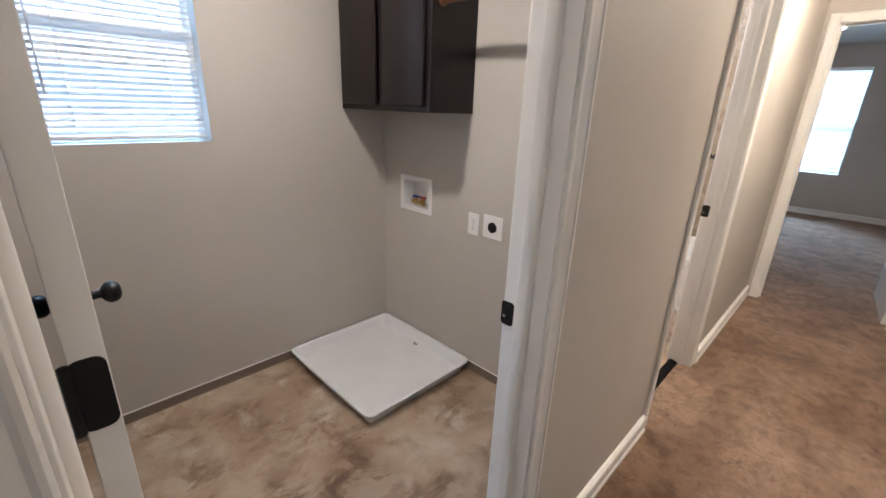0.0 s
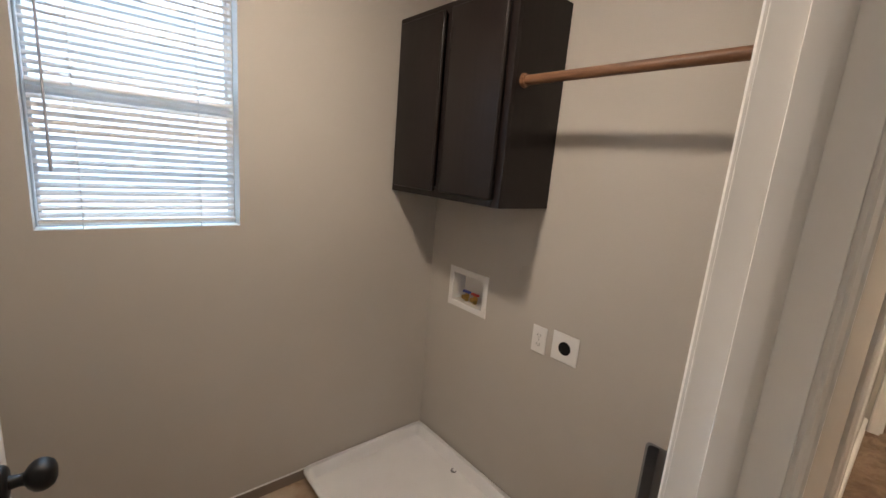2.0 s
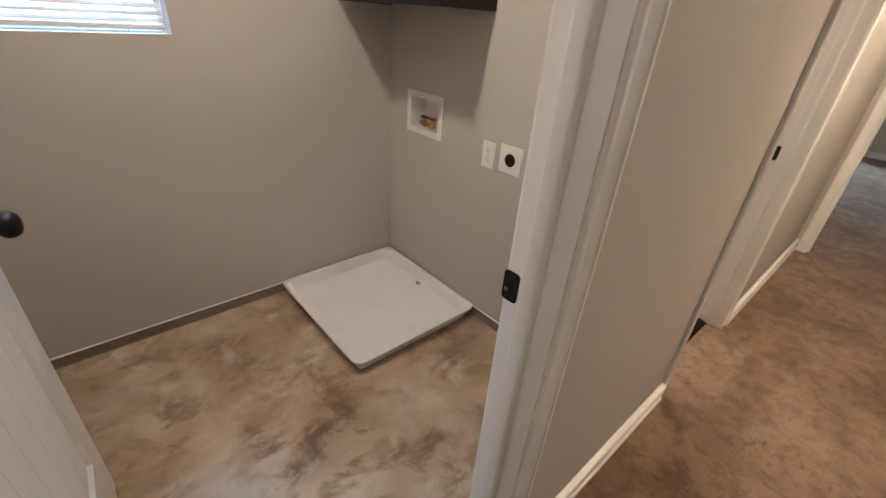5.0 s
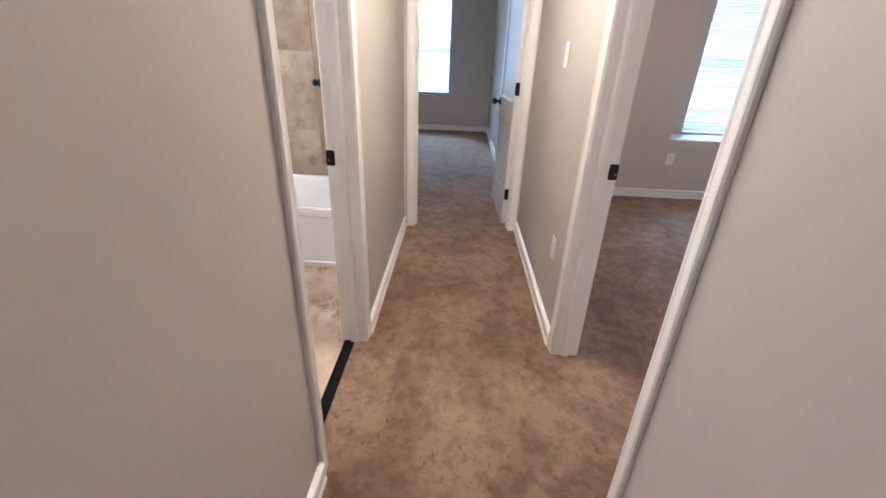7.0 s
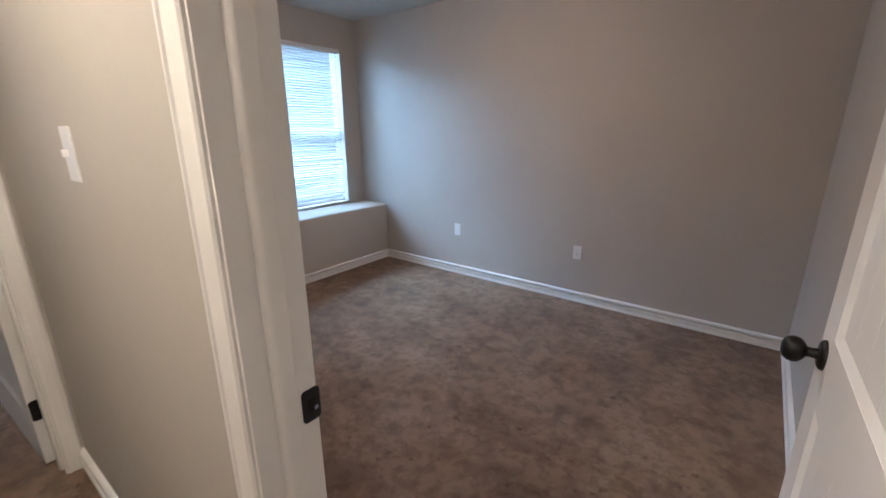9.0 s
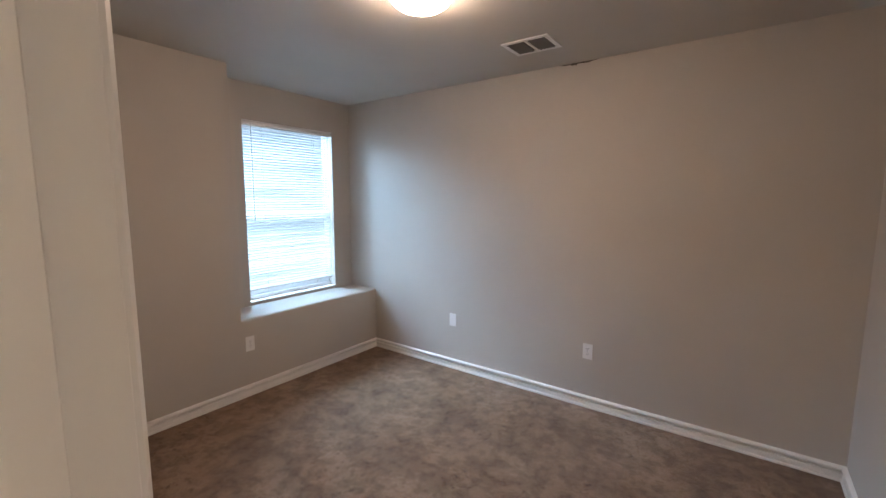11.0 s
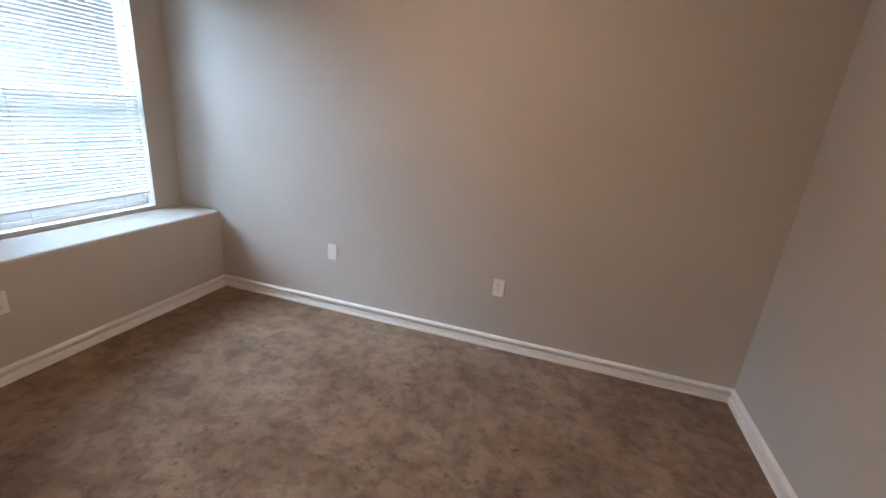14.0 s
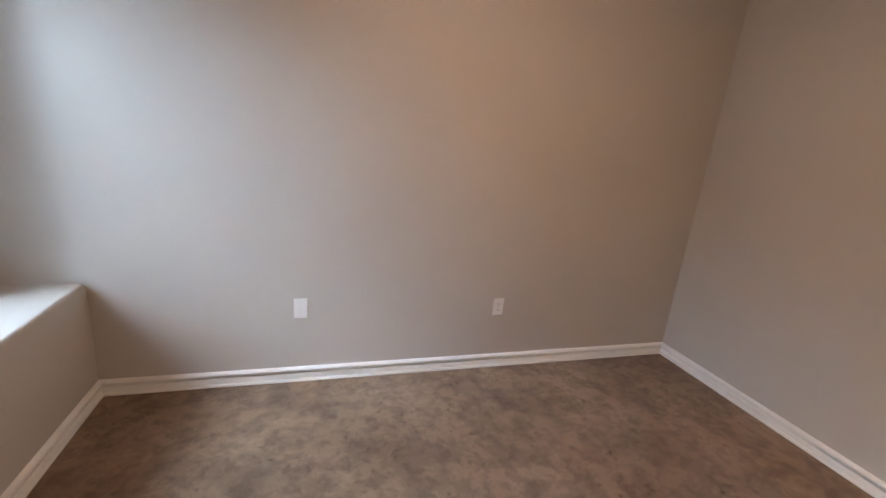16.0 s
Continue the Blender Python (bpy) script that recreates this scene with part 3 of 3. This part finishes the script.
    lo, hi = gap + 0.026, h - 0.042
    first.location = (0, yb, lo)
    rng = random.Random(len(key))
    for k in range(1, slats):
        o = new("slat", first.data)
        o.parent = blind
        o.location = (0, yb, lo + (hi - lo) * k / (slats - 1))
        o.rotation_euler = (radians(rng.uniform(-0.12, 0.12)), radians(rng.uniform(-0.03, 0.03)), 0)
    for x in (w * 0.2, w * 0.78):
        for dy in (-0.0125, 0.0125):
            part("ladder_cord", box((x - 0.0012, yb + dy - 0.0006, gap + 0.01), (x + 0.0012, yb + dy + 0.0006, h - 0.02)), WHITE, blind)
        part("lift_cord", lathe([(0.0022, -0.004), (0.0022, gap + 0.004)], Matrix.Translation((x, yb - 0.010, 0)), 8), WHITE, blind)
    low = h * WAND[key]
    wand = lathe([(0, 0), (0.0045, 0.001), (0.0045, 0.08), (0.0035, 0.085), (0.0035, h * 0.98 - low), (0, h * 0.98 - low)], Matrix.Translation((w * 0.09, yb - 0.022, low)), 6)
    part("tilt_wand", wand, CLEAR if key == "laundry" else WHITE, blind, "hanging plastic tilt wand")
    return top


window("window_1", pose(WIN_L[0], LN, WIN_L[2]), WIN_L[1] - WIN_L[0], WIN_L[3] - WIN_L[2], "laundry", 35, 0.016, 38)
window("window_2", pose(BACK, WIN_B[1], WIN_B[2], 0, 0, -90), WIN_B[1] - WIN_B[0], WIN_B[3] - WIN_B[2], "bedroom", 60, 0.090, 35)
window("window_3", pose(R2E, WIN_R[1], WIN_R[2], 0, 0, -90), WIN_R[1] - WIN_R[0], WIN_R[3] - WIN_R[2], "room", 68, 0.020, 34)


# ---- ceiling lamps and vent ----
def ceiling_lamp(x, y, key, radius=0.13, rim=0.0):
    lamp = thing("ceiling_light", "lit flush ceiling light with a white glass dome", "ceiling light", m=pose(x, y, CEIL))
    part("base", lathe([(0, 0), (radius + 0.012, 0), (radius + 0.012, -0.018), (radius, -0.022), (0, -0.022)]), WHITE, lamp, smooth=True)
    # unseen rim, added to cut the light this lamp throws upwards
    if rim:
        part("rim", lathe([(radius + 0.012, -0.018), (radius + 0.016, -rim), (radius + 0.012, -rim - 0.002), (radius + 0.006, -rim), (radius + 0.004, -0.0225)]), WHITE, lamp, "unseen white rim added to keep light off the upper walls", smooth=True)
    area = 2 * math.pi * radius * radius * 0.8
    dome = [(radius * math.cos(radians(a)), -0.022 - radius * 0.55 * math.sin(radians(a))) for a in range(0, 90, 15)] + [(0, -0.022 - radius * 0.55)]
    part("dome", lathe(dome), glow("lamp dome " + key, TINT[key], LAMP_WATTS[key] / (math.pi * area)), lamp, "glowing white glass dome", smooth=True)
    return lamp


ceiling_lamp(0.88, 1.62, "laundry", 0.075, 0.044)
ceiling_lamp(2.95, 0.31, "hall")
# unseen lamp, added only to brighten the hall's west end
ceiling_lamp(0.1, 0.25, "hall_fill")
ceiling_lamp(3.73, -1.72, "bedroom", 0.15)
ceiling_lamp(3.0, 1.70, "bath")
ceiling_lamp(7.2, 1.0, "room")

vent = thing("ceiling_vent", "white louvred metal air register in the ceiling", "vent", m=pose(3.625, -2.67, CEIL))
for lo, hi in (((-0.150, -0.122, -0.008), (0.150, -0.094, 0)), ((-0.150, 0.094, -0.008), (0.150, 0.122, 0)), ((-0.150, -0.094, -0.008), (-0.122, 0.094, 0)), ((0.122, -0.094, -0.008), (0.150, 0.094, 0)), ((-0.008, -0.094, -0.008), (0.008, 0.094, 0))):
    part("frame", box(lo, hi, 0.002), WHITE, vent)
part("backing", box((-0.122, -0.094, -0.002), (0.122, 0.094, -0.0005)), paint("grey duct screen", (0.07, 0.065, 0.06), 0.7), vent, "dark duct opening")
for k in range(12):
    x = -0.112 + k * 0.0204
    if abs(x) > 0.012:
        bm = box((-0.0075, -0.093, -0.0006), (0.0075, 0.093, 0.0006))
        bmesh.ops.transform(bm, matrix=pose(x, 0, -0.0065, 0, 24), verts=bm.verts)
        part("louvre", bm, paint("grey louvre metal", (0.16, 0.155, 0.15), 0.5), vent) if k == 0 else part("louvre", bm, bpy.data.materials["grey louvre metal"], vent)


# dark ragged mark along the joint of wall and ceiling below the vent
rng = random.Random(4)
bm = bmesh.new()
n = 26
upper = [bm.verts.new((3.36 + 0.27 * k / n, BS + 0.0012, CEIL - 0.001)) for k in range(n + 1)]
lower = [bm.verts.new((3.36 + 0.27 * k / n, BS + 0.0012, CEIL - 0.003 - 0.016 * math.sin(math.pi * k / n) * rng.uniform(0.3, 1.0))) for k in range(n + 1)]
for k in range(n):
    bm.faces.new((upper[k], upper[k + 1], lower[k + 1], lower[k]))
tagged(part("ceiling_mark", bm, paint("brown mark", (0.09, 0.075, 0.06), 0.9)), "thin dark mark at the ceiling joint below the vent", "stain")


# ---- wall plates ----
def wall_plate(name, label, category, m, w=0.070, h=0.115, group="outlets"):
    """Local x out of the wall, y across, z up; m at the plate's centre."""
    top = thing(name, label, category, group, m=m)
    bm = box((0, -w / 2, -h / 2), (0.005, w / 2, h / 2), 0.0022)
    part("cover", bm, WHITE, top)
    return top


def duplex(m, label="white duplex outlet with a plain cover plate"):
    top = wall_plate("power_outlet", label, "outlet", m)
    for z in (-0.0195, 0.0195):
        face = part("socket", plate(0.034, 0.029, 0.010, 0.0005, Matrix.Translation((0.005, 0, z))), WHITE, top)
        for y in (-0.0065, 0.0065):
            part("slot_shade", box((0.0054, y - 0.0012, z - 0.003), (0.0059, y + 0.0012, z + 0.006)), HOLE_SHADE, face)
        part("slot_shade", lathe([(0.0024, 0), (0, 0.0004)], Matrix(((0, 0, 1, 0.0055), (1, 0, 0, 0), (0, 1, 0, z - 0.0085), (0, 0, 0, 1))), 10), HOLE_SHADE, face)
    part("screw", lathe([(0.003, 0), (0.0025, 0.001), (0, 0.0012)], Matrix(((0, 0, 1, 0.005), (1, 0, 0, 0), (0, 1, 0, 0), (0, 0, 0, 1))), 10), STEEL, top)
    return top


def facing(x, y, z, turn):
    return pose(x, y, z, 0, 0, turn)


duplex(facing(3.346, BS, 0.420, 90))
blank = wall_plate("blank_plate", "white blank cover plate on the wall", "wall plate", facing(4.540, BS, 0.446, 90))
for z in (-0.042, 0.042):
    part("screw", lathe([(0.003, 0), (0.0025, 0.001), (0, 0.0012)], Matrix(((0, 0, 1, 0.005), (1, 0, 0, 0), (0, 1, 0, z), (0, 0, 0, 1))), 10), WHITE, blank)
duplex(facing(BE, -1.812, 0.408, 180), "white duplex outlet below the window ledge")
duplex(facing(3.118, HALL_S, 0.446, 90), "white duplex outlet low on the hall wall")
switch = wall_plate("light_switch", "white double toggle light switch on the hall wall", "light switch", facing(3.462, HALL_S, 1.345, 90), 0.072, 0.118, "")
part("toggle", box((0.004, -0.005, -0.006), (0.016, 0.005, 0.010), 0.002), WHITE, switch)
for z in (-0.030, 0.030):
    part("screw", lathe([(0.003, 0), (0.0025, 0.001), (0, 0.0012)], Matrix(((0, 0, 1, 0.005), (1, 0, 0, 0), (0, 1, 0, z), (0, 0, 0, 1))), 10), WHITE, switch)

duplex(facing(LE, 1.687, 0.849, 180), "white duplex outlet beside the dryer outlet")
dryer = wall_plate("dryer_outlet", "white square dryer outlet with a black round socket", "outlet", facing(LE, 1.563, 0.858, 180), 0.118, 0.118)
mm = Matrix(((0, 0, 1, 0.005), (1, 0, 0, 0), (0, 1, 0, 0), (0, 0, 0, 1)))
sock = part("socket", lathe([(0.027, 0), (0.027, 0.002), (0.025, 0.003), (0, 0.003)], mm), BLACK, dryer, "black round socket", smooth=True)
for y, z in ((-0.010, 0.004), (0.010, 0.004), (0, -0.011)):
    part("slot_shade", box((0.008, y - 0.0015, z - 0.005), (0.0084, y + 0.0015, z + 0.005)), HOLE_SHADE, sock)

# ---- laundry: washer box, dryer duct box, cabinet, rod, pan ----
hookup = thing("washer_box", "white recessed washing machine supply box with brass valves", "washer box", m=facing(LE, (WBOX[0] + WBOX[1]) / 2, (WBOX[2] + WBOX[3]) / 2, 180))
w, h = WBOX[1] - WBOX[0], WBOX[3] - WBOX[2]
part("back_panel", box((-0.085, -w / 2, -h / 2), (-0.082, w / 2, h / 2)), WHITE, hookup)
for lo, hi in (((-0.082, -w / 2, -h / 2), (0, -w / 2 + 0.003, h / 2)), ((-0.082, w / 2 - 0.003, -h / 2), (0, w / 2, h / 2)), ((-0.082, -w / 2, -h / 2), (0, w / 2, -h / 2 + 0.003)), ((-0.082, -w / 2, h / 2 - 0.003), (0, w / 2, h / 2))):
    part("side_panel", box(lo, hi), WHITE, hookup)
fw, fh = 0.134, 0.101
for lo, hi in (((0, -fw, -fh), (0.005, -w / 2 + 0.003, fh)), ((0, w / 2 - 0.003, -fh), (0.005, fw, fh)), ((0, -w / 2 + 0.003, -fh), (0.005, w / 2 - 0.003, -h / 2 + 0.003)), ((0, -w / 2 + 0.003, h / 2 - 0.003), (0.005, w / 2 - 0.003, fh))):
    part("flange", box(lo, hi, 0.0012), WHITE, hookup)
for y, mat, label in ((0.012, RED, "red hot water handle"), (-0.048, BLUE, "blue cold water handle")):
    mm = Matrix.Translation((-0.045, y, -h / 2 + 0.003))
    valve = part("valve", lathe([(0.011, 0), (0.011, 0.012), (0.014, 0.014), (0.014, 0.030), (0.010, 0.033), (0.010, 0.040), (0, 0.041)], mm, 10), BRASS, hookup, "brass valve", smooth=True)
    part("outlet_thread", lathe([(0.0, 0.0), (0.012, 0.0), (0.012, 0.022), (0.0, 0.024)], Matrix(((0, 0, 1, -0.040), (1, 0, 0, y), (0, 1, 0, -h / 2 + 0.026), (0, 0, 0, 1))), 12), BRASS, valve, smooth=True)
    part("handle", box((-0.052, y - 0.024, -h / 2 + 0.044), (-0.034, y + 0.024, -h / 2 + 0.056), 0.004), mat, valve, label)

patch = thing("wall_patch", "faint round painted-over patch on the laundry wall", "wall patch", m=facing(LE, 1.800, 1.105, 180))
part("disc", lathe([(0, 0.0016), (0.026, 0.0016), (0.031, 0.0004), (0.031, -0.001)], Matrix(((0, 0, 1, 0), (1, 0, 0, 0), (0, 1, 0, 0), (0, 0, 0, 1)))), PAINT, patch, smooth=True)

duct = thing("dryer_box", "grey painted metal recessed dryer duct box with rounded corners", "dryer box", m=facing(LE, (DBOX[0] + DBOX[1]) / 2, (DBOX[2] + DBOX[3]) / 2, 180))
w, h = DBOX[1] - DBOX[0], DBOX[3] - DBOX[2]
outline = rounded(w, h, 0.018)
bm = bmesh.new()
rings = [[bm.verts.new((d, y * s, z * s2)) for y, z in outline] for d, s, s2 in ((0.003, 1.06, 1.03), (0.003, 1.0, 1.0), (-0.085, 0.94, 0.97))]
for a, b in zip(rings, rings[1:]):
    for k in range(len(a)):
        bm.faces.new((a[k], a[(k + 1) % len(a)], b[(k + 1) % len(a)], b[k]))
bm.faces.new(rings[-1])
part("tray", bm, paint("grey painted metal", (0.20, 0.20, 0.21), 0.5), duct)
part("duct_collar", lathe([(0.05, 0.0), (0.052, 0.03), (0.049, 0.03), (0.047, 0.001), (0, 0.001)], pose(-0.045, 0, -h / 2 + 0.006)), STEEL, duct, smooth=True)

CX, CY0, CZ0, CZ1 = 1.568, 1.735, 1.388, 2.137
cabinet = thing("wall_cabinet", "dark espresso wooden wall cabinet with two doors", "cabinet", m=pose(CX, CY0, CZ0))
cd, cw, ch = LE - CX - 0.001, LN - CY0 - 0.002, CZ1 - CZ0
part("side_panel", box((0.019, 0, 0), (cd, 0.012, ch), 0.001), ESPRESSO, cabinet)
part("side_panel", box((0.019, cw - 0.012, 0), (cd, cw, ch), 0.001), ESPRESSO, cabinet)
part("bottom_panel", box((0.019, 0.012, 0.012), (cd, cw - 0.012, 0.026)), ESPRESSO, cabinet)
part("top_panel", box((0.019, 0.012, ch - 0.026), (cd, cw - 0.012, ch - 0.012)), ESPRESSO, cabinet)
part("back_panel", box((cd - 0.006, 0.012, 0.026), (cd, cw - 0.012, ch - 0.026)), ESPRESSO, cabinet)
ff = box((0, 0, 0), (0.019, 0.040, ch), 0.001)
box((0, cw - 0.040, 0), (0.019, cw, ch), 0.001, ff)
box((0, 0.040, 0), (0.019, cw - 0.040, 0.040), 0.001, ff)
box((0, 0.040, ch - 0.040), (0.019, cw - 0.040, ch), 0.001, ff)
box((0, cw / 2 - 0.02, 0.040), (0.019, cw / 2 + 0.02, ch - 0.040), 0.001, ff)
part("face_frame", ff, ESPRESSO, cabinet)
for y0, y1 in ((0.030, cw / 2 - 0.022), (cw / 2 + 0.022, cw - 0.030)):
    z0, z1 = 0.026, ch - 0.026
    leaf = part("door", box((-0.020, y0, z0), (-0.001, y1, z1), 0.008, segments=4), ESPRESSO, cabinet, "flat espresso door with rounded edges", smooth=True)
    for y in (y0 + 0.006, y1 - 0.006):
        part("edge_bead", box((-0.0215, y - 0.003, z0 + 0.05), (-0.019, y + 0.003, z1 - 0.05), 0.0012), ESPRESSO, leaf)

RX, RZ = 1.628, 1.831
rod = thing("closet_rod", "round brown wooden hanging rod beside the cabinet", "closet rod", m=pose(RX, HALL_N + T, RZ))
turn = Matrix(((1, 0, 0, 0), (0, 0, 1, 0), (0, 1, 0, 0), (0, 0, 0, 1)))
part("pole", lathe([(0, 0.003), (0.0165, 0.003), (0.0165, CY0 - HALL_N - T - 0.003), (0, CY0 - HALL_N - T - 0.003)], turn), ROD, rod, smooth=True)
for y, s in ((0.0, 1), (CY0 - HALL_N - T, -1)):
    mm = Matrix(((1, 0, 0, 0), (0, 0, s, y), (0, 1, 0, 0), (0, 0, 0, 1)))
    part("socket", lathe([(0, 0), (0.025, 0), (0.025, 0.004), (0.0205, 0.006), (0.0205, 0.014), (0.0167, 0.014)], mm), ROD, rod, "round rod socket", smooth=True)

# washing machine pan
PX0, PX1, PY0, PY1 = 1.140, 1.842, 1.640, 2.418
pan = thing("washer_pan", "white plastic washing machine drain pan on the vinyl floor", "drain pan", m=pose((PX0 + PX1) / 2, (PY0 + PY1) / 2, -0.004))
pw, pd = PX1 - PX0, PY1 - PY0
bm = bmesh.new()
rings = []
for dw, r, z in ((-0.034, 0.02, 0.0), (-0.032, 0.022, 0.006), (-0.016, 0.036, 0.056), (-0.001, 0.044, 0.058), (0.0, 0.044, 0.068), (-0.010, 0.040, 0.070), (-0.020, 0.034, 0.066), (-0.044, 0.018, 0.018), (-0.060, 0.014, 0.012)):
    rings.append([bm.verts.new((x, y, z)) for x, y in rounded(pw + 2 * dw, pd + 2 * dw, r, 6)])
for a, b in zip(rings, rings[1:]):
    for k in range(len(a)):
        bm.faces.new((a[k], a[(k + 1) % len(a)], b[(k + 1) % len(a)], b[k]))
bm.faces.new(rings[-1])
bm.faces.new(list(reversed(rings[0])))
part("tray", bm, PAN, pan, smooth=True)
part("drain", lathe([(0.016, 0.0), (0.016, 0.004), (0.011, 0.0045), (0.010, 0.001), (0, 0.001)], Matrix.Translation((1.785 - (PX0 + PX1) / 2, 2.043 - (PY0 + PY1) / 2, 0.012)), 14), STEEL, pan, "grey drain fitting", smooth=True)

# ---- bathroom: tub, tiled wall, hook ----
TX0, TX1, TZ = 3.600, END_X - 0.012, 0.405
tub = thing("bathtub", "white enamel alcove bathtub with a plain apron", "bathtub", m=pose(0, 0, -0.004))
y0, y1 = HALL_N + T + 0.003, LN - 0.003
bm = bmesh.new()
cx, cy = (TX0 + TX1) / 2, (y0 + y1) / 2
lx, ly = TX1 - TX0, y1 - y0
rings = []
for fx, fy, r, z in ((0, 0, 0.012, TZ - 0.02), (-0.006, -0.006, 0.012, TZ), (-0.10, -0.12, 0.10, TZ), (-0.13, -0.15, 0.12, TZ - 0.03), (-0.20, -0.26, 0.12, 0.10), (-0.30, -0.40, 0.10, 0.07)):
    rings.append([bm.verts.new((cx + x, cy + y, z)) for x, y in rounded(lx + fx, ly + fy, r, 6)])
for a, b in zip(rings, rings[1:]):
    for k in range(len(a)):
        bm.faces.new((a[k], a[(k + 1) % len(a)], b[(k + 1) % len(a)], b[k]))
bm.faces.new(rings[-1])
part("basin", bm, ENAMEL, tub, smooth=True)
apron = [(0, 0), (0, 0.030), (0.006, 0.036), (0.006, TZ - 0.05), (0, TZ - 0.042), (0, TZ - 0.02), (0.03, TZ - 0.02), (0.03, 0)]
part("apron", prism(apron, Matrix(((0, 1, 0, TX0 + 0.001), (1, 0, 0, y0), (0, 0, 1, 0), (0, 0, 0, 1))), y1 - y0), ENAMEL, tub)

hook = thing("robe_hook", "small black round hook on the bathroom side of the door frame", "hook", m=pose(2.856, HALL_N + T + 0.0155, 1.215))
part("post", lathe([(0.016, 0), (0.015, 0.004), (0.006, 0.006), (0.006, 0.014)], turn, 14), BLACK, hook, smooth=True)
part("ball", lathe([(0.006, 0.010), (0.012, 0.013), (0.014, 0.019), (0.010, 0.026), (0, 0.028)], turn, 14), BLACK, hook, smooth=True)

tiled = thing("tiled_wall", "travertine-look wall tiles above the bathtub", "tile wall", kind="structure")
part("grout", box((END_X - 0.006, y0, TZ - 0.02), (END_X - 0.0005, LN, CEIL - 0.003)), GROUT, tiled, "beige grout")
tile_w, tile_h, joint = 0.455, 0.545, 0.004
shapes = {}
for c in range(-1, 5):
    ya, yb = max(0.970 + c * tile_w, y0), min(0.970 + (c + 1) * tile_w, LN - 0.002)
    if yb - ya < 0.03:
        continue
    for r in range(-1, 6):
        shift = 0.210 if c % 2 else 0.480
        za, zb = max(TZ, shift + (r - 0) * tile_h + 0.0), min(CEIL - 0.006, shift + (r + 1) * tile_h)
        if zb - za < 0.03:
            continue
        key = (round(yb - ya, 3), round(zb - za, 3))
        if key not in shapes:
            ob = part("tile", box((-0.011, -key[0] / 2 + joint / 2, -key[1] / 2 + joint / 2), (0, key[0] / 2 - joint / 2, key[1] / 2 - joint / 2), 0.0015, segments=1), TILE, tiled)
            shapes[key] = ob.data
        else:
            ob = new("tile", shapes[key])
            ob.parent = tiled
        ob.location = (END_X - 0.001, (ya + yb) / 2, (za + zb) / 2)
